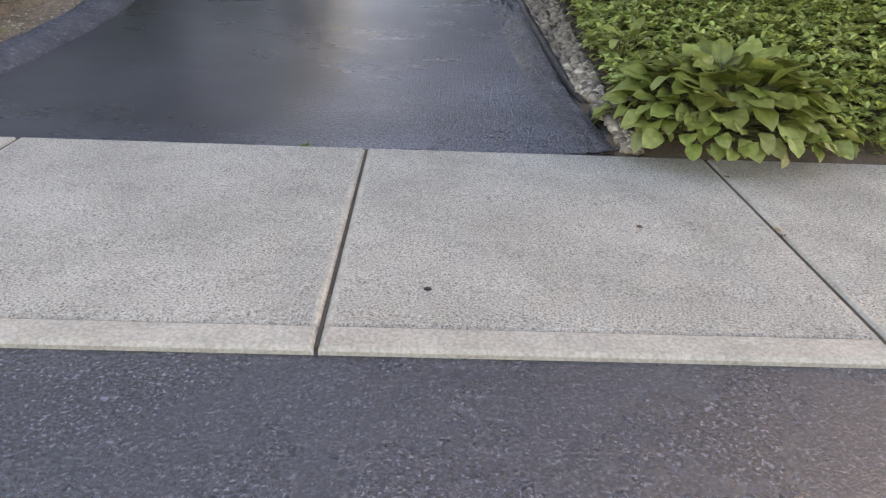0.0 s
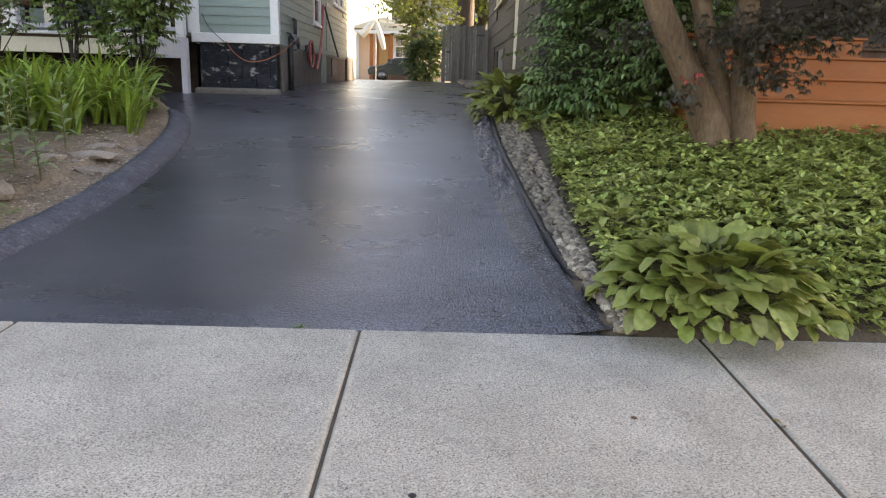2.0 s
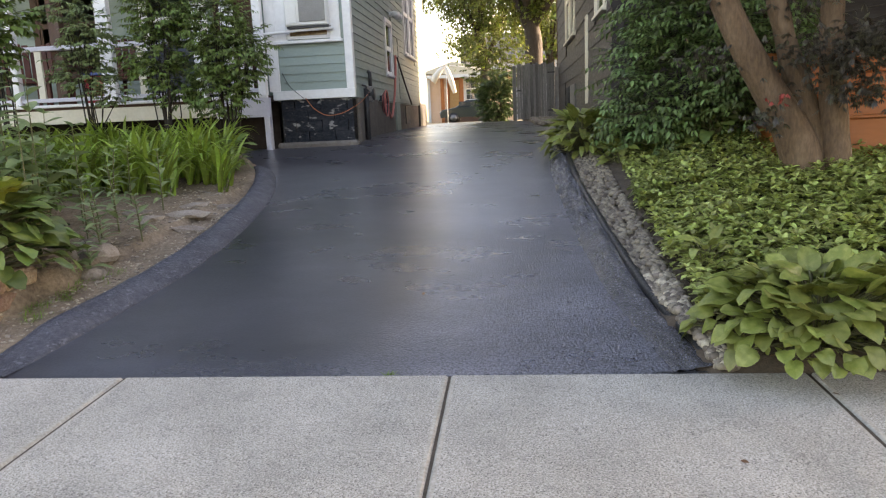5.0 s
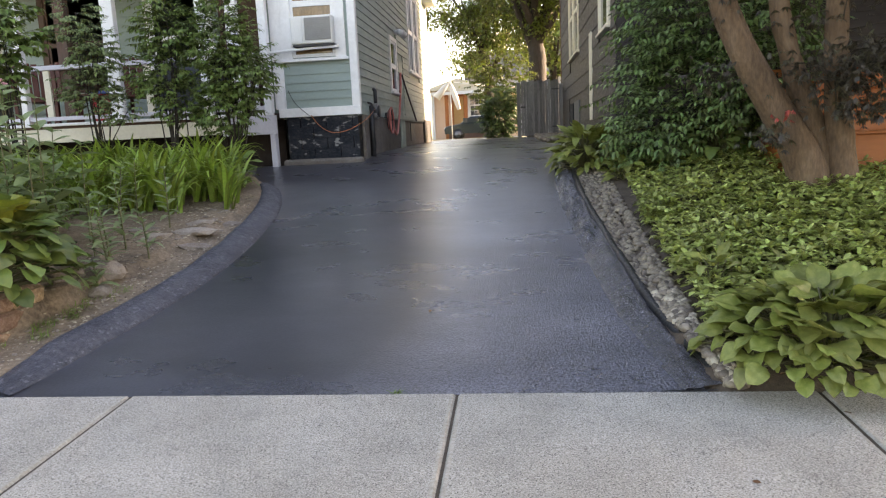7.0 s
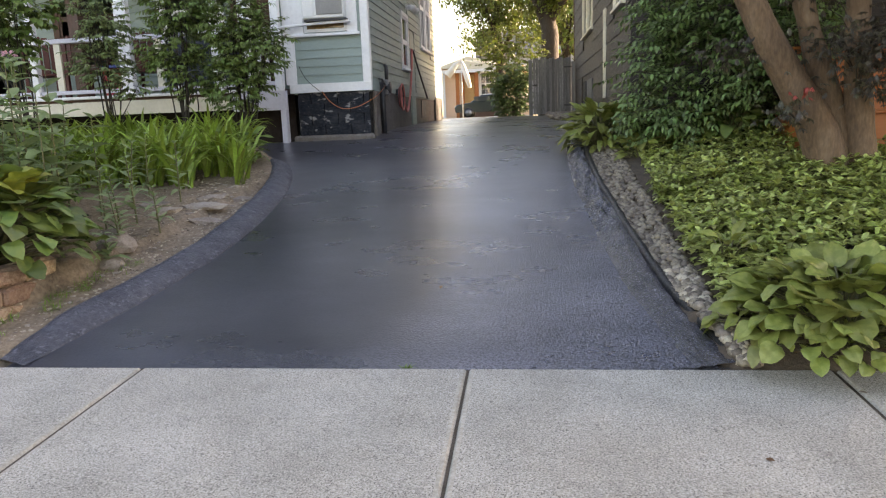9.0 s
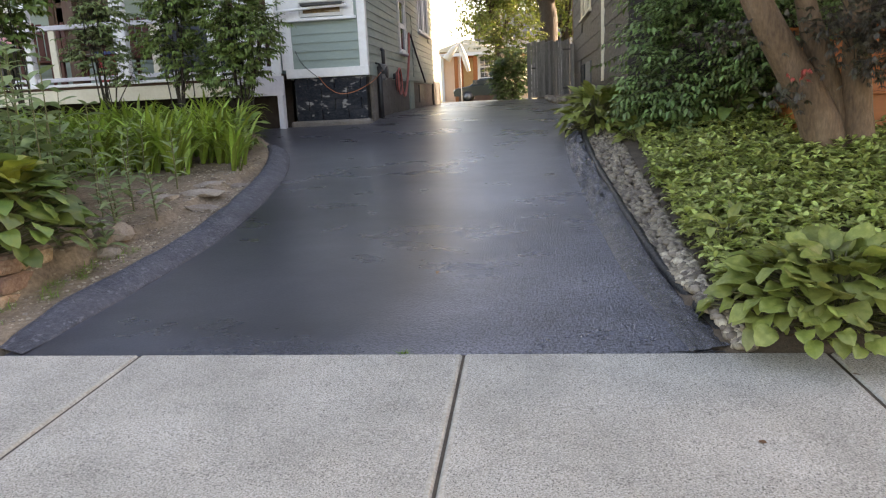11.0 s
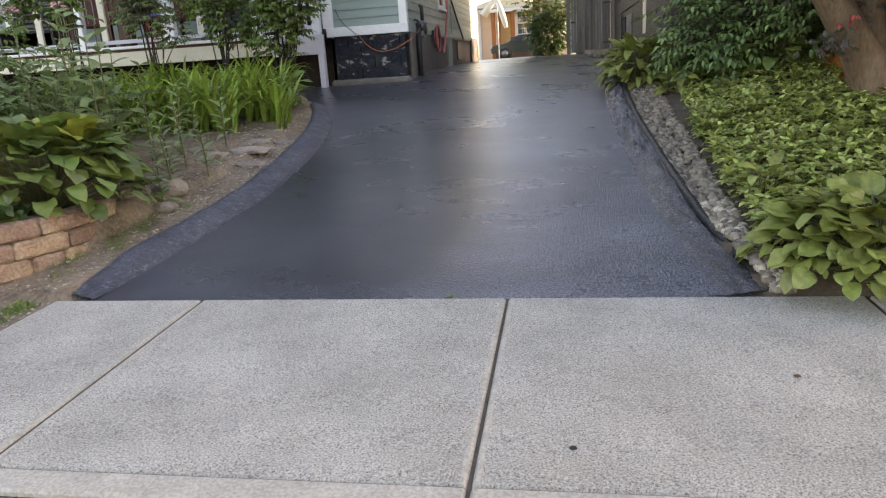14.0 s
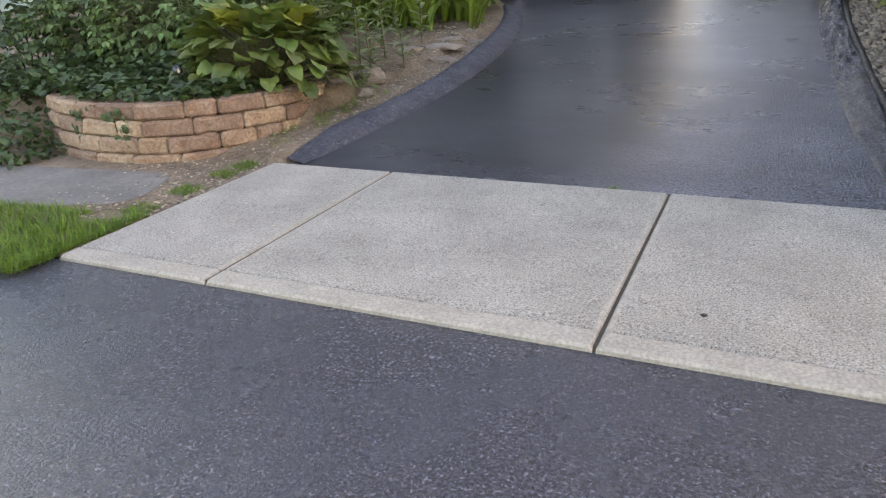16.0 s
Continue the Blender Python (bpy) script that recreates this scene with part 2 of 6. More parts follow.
M["dead_leaf"] = leafy("dead_leaf", [(0.2, 0.1, 0.04), (0.33, 0.2, 0.09)], obj_random=0.4)
M["pink"] = leafy("pink_petal", [(0.6, 0.28, 0.36), (0.7, 0.42, 0.47)], island=0.2)
M["glass"] = glass("window_glass")
# amber tint: bay curtain, and indoor light painted on the porch window
M["amber_glass"] = material("curtain_and_glow_glass", [(0.12, 0.07, 0.03), (0.34, 0.20, 0.09)], scale=7, rough=(0.08, 0.15), bump=0.0, stretch=(3, 1, 0.6))
M["metal"] = material("grey_metal", [(0.16, 0.165, 0.17), (0.24, 0.24, 0.25)], scale=6, rough=(0.35, 0.6), bump=0.05, metal=0.7)
M["dark_metal"] = material("dark_metal", [(0.03, 0.03, 0.032), (0.06, 0.06, 0.065)], scale=6, rough=(0.4, 0.6), bump=0.05, metal=0.4)
M["plastic_white"] = material("off_white_plastic", [(0.62, 0.62, 0.60), (0.70, 0.70, 0.68)], scale=6, rough=(0.4, 0.5), bump=0.03)
M["ac_grille"] = material("grey_ac_grille", [(0.22, 0.215, 0.21), (0.30, 0.295, 0.29)], scale=6, rough=(0.5, 0.7), bump=0.2, bump_scale=120)
M["orange_cord"] = material("orange_cord", [(0.36, 0.11, 0.045), (0.44, 0.15, 0.06)], rough=(0.5, 0.6), bump=0.0)
M["red_rubber"] = material("faded_red_rubber", [(0.42, 0.10, 0.09), (0.52, 0.17, 0.15)], rough=(0.5, 0.6), bump=0.0)
M["curtain"] = material("amber_curtain", [(0.45, 0.25, 0.10), (0.55, 0.35, 0.16)], scale=6, rough=(0.7, 0.9), bump=0.2)
M["car_paint"] = material("dark_teal_car_paint", [(0.012, 0.022, 0.028), (0.02, 0.034, 0.04)], rough=(0.12, 0.2), bump=0.0, metal=0.3)
M["peach_paint"] = material("peach_siding_paint", [(0.66, 0.42, 0.28), (0.75, 0.52, 0.38)], scale=2, rough=(0.6, 0.8), bump=0.2)
M["roof"] = material("grey_shingle", [(0.10, 0.10, 0.105), (0.17, 0.165, 0.165)], scale=6, rough=(0.8, 1), bump=0.6, bump_scale=30)
M["cloth"] = material("white_cloth", [(0.70, 0.69, 0.68), (0.78, 0.77, 0.76)], scale=6, rough=(0.8, 0.95), bump=0.2)
M["blue_plastic"] = material("blue_plastic", [(0.03, 0.06, 0.22), (0.05, 0.09, 0.3)], rough=(0.35, 0.5), bump=0.0)
M["red_plastic"] = material("red_plastic", [(0.35, 0.02, 0.03), (0.42, 0.04, 0.05)], rough=(0.35, 0.5), bump=0.0)


# ---- shapes ----
def mesh_of(name, verts, faces, mat=None, smooth=False):
    me = bpy.data.meshes.new(name)
    me.from_pydata([tuple(v) for v in verts], [], [tuple(f) for f in faces])
    me.update()
    if mat:
        me.materials.append(mat)
    if smooth:
        me.polygons.foreach_set("use_smooth", [True] * len(me.polygons))
    return me


def part(name, shape, mat, parent, label=""):
    """One mesh object under a thing; shape: a bmesh or a mesh."""
    if isinstance(shape, bmesh.types.BMesh):
        me = bpy.data.meshes.new(name)
        shape.to_mesh(me)
        shape.free()
    else:
        me = shape
    if mat and not me.materials:
        me.materials.append(mat)
    ob = new(name, me)
    ob.parent = parent
    if label:
        ob["label"] = label
    return ob


def thing(name, label, category, x=0.0, y=0.0, z=0.0, rz=0.0, group="", kind=""):
    ob = new(name)
    ob.matrix_world = pose(x, y, z, 0, 0, rz)
    return tagged(ob, label, category, group, kind)


def solid(name, shape, mat, label="", category="", kind="", group=""):
    ob = part(name, shape, mat, None)
    return tagged(ob, label, category, group, kind)


def box(bm, x0, x1, y0, y1, z0, z1, bevel=0.0):
    r = bmesh.ops.create_cube(bm, size=1.0, matrix=Matrix.Translation(((x0 + x1) / 2, (y0 + y1) / 2, (z0 + z1) / 2))
                              @ Matrix.Diagonal((abs(x1 - x0), abs(y1 - y0), abs(z1 - z0), 1)))
    if bevel:
        edges = list({e for v in r["verts"] for e in v.link_edges})
        bmesh.ops.bevel(bm, geom=edges, offset=bevel, segments=1, affect="EDGES")
    return bm


def boxed(x0, x1, y0, y1, z0, z1, bevel=0.0):
    return box(bmesh.new(), x0, x1, y0, y1, z0, z1, bevel)


def tube(points, radii, sides=8, caps=True):
    """A round tube along points; returns verts and faces."""
    pts = [Vector(p) for p in points]
    if isinstance(radii, (int, float)):
        radii = [radii] * len(pts)
    verts, faces = [], []
    ref = Vector((0.31, 0.17, 0.93))
    for i, p in enumerate(pts):
        d = (pts[min(i + 1, len(pts) - 1)] - pts[max(i - 1, 0)]).normalized()
        u = d.cross(ref)
        if u.length < 0.05:
            u = d.cross(Vector((1, 0, 0)))
        u.normalize()
        v = d.cross(u)
        for k in range(sides):
            a = 2 * math.pi * k / sides
            verts.append(p + float(radii[i]) * (math.cos(a) * u + math.sin(a) * v))
    for i in range(len(pts) - 1):
        for k in range(sides):
            a, b = i * sides + k, i * sides + (k + 1) % sides
            faces.append((a, b, b + sides, a + sides))
    if caps:
        faces.append(tuple(reversed(range(sides))))
        faces.append(tuple(range(len(verts) - sides, len(verts))))
    return verts, faces


def tube_mesh(name, points, radii, mat, sides=8):
    v, f = tube(points, radii, sides)
    return mesh_of(name, v, f, mat, True)


def curve(points, n):
    """n points on a smooth line through the given points."""
    pts = np.array(points, float)
    t = np.linspace(0, len(pts) - 1, n)
    out = []
    for s in t:
        i = min(int(s), len(pts) - 2)
        u = s - i
        p0, p1, p2, p3 = (pts[max(0, min(len(pts) - 1, i + k))] for k in (-1, 0, 1, 2))
        out.append(0.5 * (2 * p1 + (p2 - p0) * u + (2 * p0 - 5 * p1 + 4 * p2 - p3) * u**2 + (3 * p1 - p0 - 3 * p2 + p3) * u**3))
    return np.array(out)


# ---- levels ----
WALK_DEPTH, WALK_SLOPE, RAMP = 1.83, 0.03, 0.155


def drive_z(y):
    """Height of the driveway: a steep ramp that eases off beside the house."""
    if y < WALK_DEPTH:
        return WALK_SLOPE * y
    z = WALK_SLOPE * WALK_DEPTH + RAMP * (min(y, 7.2) - WALK_DEPTH)
    if y > 7.2:
        u = min(y - 7.2, 4.0)
        z += RAMP * (u - u * u / 8)
    if y > 11.2:
        z += 0.013 * (min(y, 18.4) - 11.2)
    return z


LEFT_IN = curve([(-2.57, 1.835), (-2.44, 2.25), (-2.27, 2.95), (-2.16, 3.6), (-2.13, 4.3), (-2.18, 5.15), (-2.31, 5.95), (-2.62, 6.85), (-3.25, 7.9), (-3.6, 8.6)], 64)
RIGHT_POINTS = [(1.175, 1.835), (1.07, 2.3), (0.97, 2.9), (0.90, 3.7), (0.85, 4.6), (0.80, 5.8), (0.82, 7.0), (0.93, 8.2), (1.12, 9.3), (1.3, 10.5)]
RIGHT_IN = curve(RIGHT_POINTS, 64)


def x_on(line, y):
    return float(np.interp(y, line[:, 1], line[:, 0]))


def bed_right_z(x, y):
    if x < x_on(RIGHT_IN, y) + 0.21:
        return drive_z(y) - 0.04
    rise = max(0.0, min(1.0, (x - 1.45) / 1.7))
    front = max(0.0, min(1.0, (y - 1.83) / 1.2))
    lip = max(-0.2, min(1.0, (y - 1.86) / 0.22))
    top = 0.075 * lip + 0.20 * rise * rise * (3 - 2 * rise) * front
    return drive_z(min(y, 7.0)) + (top if x > 1.3 else 0.05 * lip)


WALL_X = [-8, -5.1, -4.5, -3.9, -3.5, -3.2, -3.05, -3.0, -2.8, -2.5, -2.0]
WALL_Y = [1.9, 1.78, 1.58, 1.56, 1.72, 2.12, 2.55, 2.95, 4.0, 6.0, 9.0]


def bed_left_z(x, y):
    """Dirt beside the driveway, and the raised bed held by the block wall."""
    low = max(0.012 + 0.02 * y, drive_z(y) + 0.035)
    if y > 1.83 and x > x_on(LEFT_IN, y) - 0.22:
        return drive_z(y) - 0.04
    if y < 1.86:
        low = 0.03 * y - 0.014 + 0.02 * max(0.0, min(1.0, (-2.95 - x) / 0.2))
    behind = max(0.0, min(1.0, (y - float(np.interp(x, WALL_X, WALL_Y)) - 0.06) / 0.16))
    high = max(0.43, drive_z(y) + 0.10)
    return low + (high - low) * behind


# ---- ground, road, pavement ----
def ground_sheet():
    xs = np.concatenate([[-300, -120, -60, -30], np.linspace(-14, 14, 29), [30, 60, 120, 300]])
    ys = np.concatenate([[-300, -100, -40, -15, -8], np.linspace(0, 30, 61), [40, 60, 100, 300]])
    verts = []
    for y in ys:
        for x in xs:
            sink = 0.16 if y < 18 else 0.05
            verts.append((x, y, drive_z(max(y, 0)) - sink - (0.03 if y < 0 else 0)))
    n = len(xs)
    faces = [(j * n + i, j * n + i + 1, (j + 1) * n + i + 1, (j + 1) * n + i) for j in range(len(ys) - 1) for i in range(n - 1)]
    return mesh_of("ground", verts, faces, M["ground"])


solid("ground", ground_sheet(), None, "uneven turf and dirt ground", "ground", "structure")


def road_mesh():
    xs, ys = np.linspace(-40, 40, 81), np.concatenate([[-60, -20], np.linspace(-9, 0.02, 40)])
    verts = [(x, y, -0.028 + 0.018 * y + 0.004 * noise.noise(Vector((x * 0.9, y * 0.9, 0)))) for y in ys for x in xs]
    n = len(xs)
    faces = [(j * n + i, j * n + i + 1, (j + 1) * n + i + 1, (j + 1) * n + i) for j in range(len(ys) - 1) for i in range(n - 1)]
    return mesh_of("road", verts, faces, M["road"], True)


solid("road", road_mesh(), None, "dark sealed asphalt road with grainy surface", "road", "structure")


def slab(x0, x1, gap=0.007):
    """A concrete slab with rounded edges and a tooled groove along the road side."""
    depth = WALK_DEPTH - 0.004
    prof = [(0.012, -0.14), (0.0, -0.012), (0.012, 0.0), (0.117, 0.0), (0.123, -0.008), (0.131, -0.008), (0.137, 0.0), (0.141, 0.0)]
    prof += [(depth - 0.012, 0.0), (depth, -0.01), (depth, -0.14)]
    ends = [(x0 + gap, -0.012), (x0 + gap + 0.012, 0), (x0 + 0.035, 0), (x1 - 0.035, 0), (x1 - gap - 0.012, 0), (x1 - gap, -0.012)]
    tooled = []
    verts, faces, k = [], [], len(prof)
    for x, drop in ends:
        for y, z in prof:
            verts.append((x, y, WALK_SLOPE * y + z + (drop if z > -0.1 else 0)))
    for e in range(len(ends) - 1):
        for i in range(k - 1):
            a = e * k + i
            faces.append((a, a + k, a + k + 1, a + 1))
            tooled.append(2 if i == 4 else 1 if i < 3 or e in (0, 1, 3, 4) else 0)
    faces.append(tuple(range(k)))
    faces.append(tuple(reversed(range((len(ends) - 1) * k, len(ends) * k))))
    me = mesh_of("slab", verts, faces, M["concrete"])
    me.materials.append(M["concrete_edge"])
    me.materials.append(M["soil"])
    me.polygons.foreach_set("material_index", tooled + [1, 1])
    return me


pavement = thing("pavement", "pale grey broom-finished concrete sidewalk of square slabs", "sidewalk", kind="structure")
for a, b in ((-2.83, -1.83), (-1.83, 0), (0, 1.83), (1.83, 3.66), (3.66, 5.49), (5.49, 7.32), (7.32, 9.15)):
    part("slab", slab(a, b), None, pavement)

for x in (-1.83, 0, 1.83, 3.66, 5.49, 7.32):
    part("joint_filler", mesh_of("joint_filler", [(x + a, y, WALK_SLOPE * y - 0.009 - 0.12 * d) for y in (0.014, WALK_DEPTH - 0.006) for a, d in ((-0.0065, 1), (-0.0065, 0), (0.0065, 0), (0.0065, 1))],
         [(0, 1, 5, 4), (1, 2, 6, 5), (2, 3, 7, 6), (0, 3, 2, 1), (4, 5, 6, 7)], M["dark_soil"]), None, pavement, "dark dirt packed in the joint")


# ---- driveway ----
def driveway_mesh():
    verts, faces, n = [], [], 25
    ys = np.concatenate([np.linspace(1.828, 8.7, 90), np.linspace(8.75, 26, 40)])
    for y in ys:
        if y < 8.72:
            a, b = x_on(LEFT_IN, y) - 0.12, x_on(RIGHT_IN, y) + 0.12
        else:
            a, b = -2.06, (x_on(RIGHT_IN, y) + 0.25 if y < 10.5 else 1.55)
            b = b if y < 18 else 0.5
        for i in range(n):
            x = a + (b - a) * i / (n - 1)
            wave = 0.006 * noise.noise(Vector((x * 0.7, y * 0.4, 3)))
            dip = -0.012 * math.exp(-(((y - 1.83) / 0.15) ** 2))
            fade = min(1.0, (y - 1.82) / 0.4)
            verts.append((x, y, drive_z(y) + wave * fade + dip))
    for j in range(len(ys) - 1):
        for i in range(n - 1):
            faces.append((j * n + i, j * n + i + 1, (j + 1) * n + i + 1, (j + 1) * n + i))
    return mesh_of("driveway", verts, faces, M["drive"], True)


driveway = solid("driveway", driveway_mesh(), None, "freshly sealed black asphalt driveway sloping up", "driveway", "structure")


ROLLED = [(0.0, -0.05), (0.02, 0.1), (0.08, 0.27), (0.22, 0.5), (0.4, 0.74), (0.58, 0.92), (0.76, 1.0), (0.90, 0.97), (0.97, 0.7), (1.0, -0.1), (1.0, -1.2)]
SLOPED = [(0.0, -0.04), (0.05, 0.12), (0.16, 0.36), (0.3, 0.62), (0.46, 0.86), (0.62, 0.98), (0.76, 1.0), (0.88, 0.93), (0.95, 0.5), (1.0, -0.3), (1.0, -1.2)]

SLOPED_FINE = [(u, float(np.interp(u, [a for a, _ in SLOPED[:-1]], [b for _, b in SLOPED[:-1]]))) for u in np.linspace(0, 0.97, 20)] + SLOPED[-2:]


def berm_mesh(line, side, width, height, mat, start_taper=0.5, seed=0.0, prof=ROLLED, crumple=0.0):
    """A rolled asphalt kerb along a line; side: +1 to the right of it, -1 to the left."""
    verts, faces, k = [], [], len(prof)
    total = len(line)
    run = 0.0
    for i in range(total):
        d = line[min(i + 1, total - 1)] - line[max(i - 1, 0)]
        d = d / np.linalg.norm(d)
        out = np.array([d[1], -d[0]]) * side
        if i:
            run += np.linalg.norm(line[i] - line[i - 1])
        grow = min(1.0, 0.16 + run / start_taper)
        for u, h in prof:
            wob = 0.02 * noise.noise(Vector((run * 2.2, u * 2, seed)))
            p = line[i] + out * (u * width + wob * (0.3 + 0.5 * u))
            top = h * height * grow + 0.012 * noise.noise(Vector((run * 5, u * 5, seed + 4))) * (1 if 0.05 < u < 0.97 else 0)
            ragged = crumple * min(1.0, max(0.12, (line[i][1] - 3.4) / 1.0)) * (1 if u < 0.85 else 0.3)
            top += ragged * (noise.noise(Vector((run * 9, u * 4, seed + 7))) + 0.6 * noise.noise(Vector((run * 21, u * 8, seed + 2))))
            verts.append((p[0], max(p[1], 1.834), drive_z(line[i][1]) + top))
    for i in range(total - 1):
        for j in range(k - 1):
            a = i * k + j
            faces.append((a, a + k, a + k + 1, a + 1) if side < 0 else (a, a + 1, a + k + 1, a + k))
    return mesh_of("berm", verts, faces, mat, True)


part("berm", berm_mesh(LEFT_IN[:50], -1, 0.25, 0.105, M["berm"], 0.5, 1.0), None, driveway, "rolled grey-black asphalt kerb")
part("berm", berm_mesh(curve(RIGHT_POINTS, 420), 1, 0.235, 0.09, M["berm_wet"], 2.4, 9.0, SLOPED_FINE, 0.05), None, driveway, "wet shiny asphalt kerb with ragged edge")


# ---- beds ----
def bed_mesh(name, xs, ys, height, mat, inside=None):
    verts = [(x, y, height(x, y) + (0.015 if y > 1.95 else 0.003) * noise.noise(Vector((x * 4, y * 4, 1)))) for y in ys for x in xs]
    n = len(xs)
    faces = []
    for j in range(len(ys) - 1):
        for i in range(n - 1):
            cx, cy = (xs[i] + xs[i + 1]) / 2, (ys[j] + ys[j + 1]) / 2
            if inside is None or inside(cx, cy):
                faces.append((j * n + i, j * n + i + 1, (j + 1) * n + i + 1, (j + 1) * n + i))
    return mesh_of(name, verts, faces, mat, True)


def in_right_bed(x, y):
    return x > x_on(RIGHT_IN, y) + 0.06


def in_left_bed(x, y):
    return x < (x_on(LEFT_IN, y) - 0.06 if y > 1.83 else -2.76)


solid("garden_bed_soil", bed_mesh("bed", np.linspace(0.9, 12, 90), np.linspace(1.815, 10, 110), bed_right_z, M["dark_soil"], in_right_bed), None,
      "dark soil of the mounded planting bed", "soil", "structure")
solid("garden_bed_dirt", bed_mesh("bed", np.linspace(-14, -2.0, 190), np.linspace(0.02, 8.6, 130), bed_left_z, M["soil"], in_left_bed), None,
      "dry tan dirt of the garden bed", "soil", "structure")


# ---- houses ----
def board_mesh(length, height, lip=0.018):
    """A clapboard: a wedge, thicker at its foot; runs along x, faces -y."""
    v = [(0, -lip, 0), (length, -lip, 0), (length, -0.004, height), (0, -0.004, height), (0, 0.01, 0), (length, 0.01, 0), (length, 0.01, height), (0, 0.01, height)]
    return v, [(0, 1, 2, 3), (0, 4, 5, 1), (3, 2, 6, 7), (0, 3, 7, 4), (1, 5, 6, 2)]


def clapboards(parent, m, length, z0, z1, exposure, mat, openings=(), limit=200):
    """Courses of boards on a wall; m: pose of the wall's left foot, x along it, -y outwards; openings (x0, x1, z0, z1)."""
    z = z0
    while z < z1 - 0.02:
        h = min(exposure, z1 - z)
        spans = [(0.0, length)]
        for a, b, c, d in openings:
            if c < z + h * 0.9 and d > z + h * 0.1:
                spans = [s for p, q in spans for s in ((p, min(q, a)), (max(p, b), q)) if s[1] - s[0] > 0.02]
        for p, q in spans:
            v, f = board_mesh(q - p, h * 1.02)
            ob = part("clapboard", mesh_of("clapboard", v, f, mat), None, parent)
            ob.matrix_local = m @ pose(p, 0, z)
        z += exposure


def window_parts(parent, m, w, h, sashes=2, bars=(1, 1), trim=0.09, mat=None, glass_mat=None, sill=True):
    """A window at pose m (x along the wall, -y outwards, origin at the lower left of the opening)."""
    mat = mat or M["white_paint"]
    bm = bmesh.new()
    box(bm, -trim, 0, -0.035, 0.02, -0.02, h + trim, 0.004)
    box(bm, w, w + trim, -0.035, 0.02, -0.02, h + trim, 0.004)
    box(bm, 0, w, -0.035, 0.02, h, h + trim, 0.004)
    fr = part("window_frame", bm, mat, parent)
    fr.matrix_local = m
    if sill:
        s = part("window_sill", boxed(-trim - 0.03, w + trim + 0.03, -0.075, 0.02, -0.065, -0.02, 0.006), mat, fr)
    bm = bmesh.new()
    for i in range(sashes):
        a, b, off = h * i / sashes, h * (i + 1) / sashes, 0.012 * i
        box(bm, 0.002, 0.045, -0.018 + 0.0 * off, 0.012, a, b)
        box(bm, w - 0.045, w - 0.002, -0.018, 0.012, a, b)
        box(bm, 0.045, w - 0.045, -0.018, 0.012, a, a + 0.045)
        box(bm, 0.045, w - 0.045, -0.018, 0.012, b - 0.04, b)
        for k in range(1, bars[0]):
            x = 0.045 + (w - 0.09) * k / bars[0]
            box(bm, x - 0.009, x + 0.009, -0.016, 0.008, a + 0.045, b - 0.04)
        for k in range(1, bars[1]):
            z = a + 0.045 + (b - a - 0.085) * k / bars[1]
            box(bm, 0.045, w - 0.045, -0.014, 0.006, z - 0.009, z + 0.009)
    part("sash", bm, mat, fr)
    for i in range(sashes):
        a, b = h * i / sashes, h * (i + 1) / sashes
        part("pane", boxed(0.03, w - 0.03, 0.0, 0.006, a + 0.03, b - 0.03), glass_mat or M["glass"], fr)
    return fr


HOUSE_X, HOUSE_Y, SILL_Z, EAVE_Z = -1.98, 8.9, 1.93, 7.5
green_house = thing("house", "old wooden house with pale green clapboards and white trim", "house")
FRONT = pose(-3.17, HOUSE_Y, 0)
SIDE = pose(HOUSE_X, HOUSE_Y, 0, 0, 0, 90)
# core walls behind the boards
bm = bmesh.new()
box(bm, -3.17, HOUSE_X - 0.012, HOUSE_Y + 0.012, 17.9, 1.78, EAVE_Z)
# far stretch to x=-22 is unseen, added to block low sun
box(bm, -22, -3.17, 10.6, 17.0, 1.0, EAVE_Z)
part("wall", bm, M["green_paint"], green_house)
clapboards(green_house, FRONT, 1.19, SILL_Z, EAVE_Z, 0.125, M["green_paint"], [(0.05, 1.0, 2.60, 4.4)])
clapboards(green_house, SIDE, 9.0, SILL_Z - 0.05, EAVE_Z, 0.125, M["green_paint"],
           [(2.9, 3.75, 2.25, 3.4), (5.4, 7.1, 2.8, 4.9), (3.85, 4.5, 1.0, 3.1)])
clapboards(green_house, pose(-14, 10.6, 0), 10.8, 1.9, EAVE_Z, 0.125, M["green_paint"], [(8.0, 9.1, 2.5, 4.2), (5.9, 7.2, 2.4, 4.3), (4.0, 5.1, 1.9, 4.2), (9.2, 10.1, 1.9, 4.0)])
# corner boards and water table
part("corner_board", boxed(-2.075, HOUSE_X + 0.026, HOUSE_Y - 0.03, HOUSE_Y + 0.09, SILL_Z, EAVE_Z, 0.004), M["white_paint"], green_house)
part("corner_board", boxed(-3.27, -3.10, HOUSE_Y - 0.028, HOUSE_Y + 0.09, SILL_Z, EAVE_Z, 0.004), M["white_paint"], green_house)
part("water_table", boxed(-3.22, HOUSE_X + 0.034, HOUSE_Y - 0.045, HOUSE_Y + 0.02, 1.80, SILL_Z + 0.004, 0.006), M["white_paint"], green_house)
part("water_table", boxed(HOUSE_X - 0.02, HOUSE_X + 0.022, HOUSE_Y + 0.02, 17.9, 1.80, SILL_Z - 0.045, 0.004), M["green_paint"], green_house)
part("corner_board", boxed(HOUSE_X - 0.05, HOUSE_X + 0.028, 17.85, 17.98, SILL_Z, EAVE_Z, 0.004), M["white_paint"], green_house)
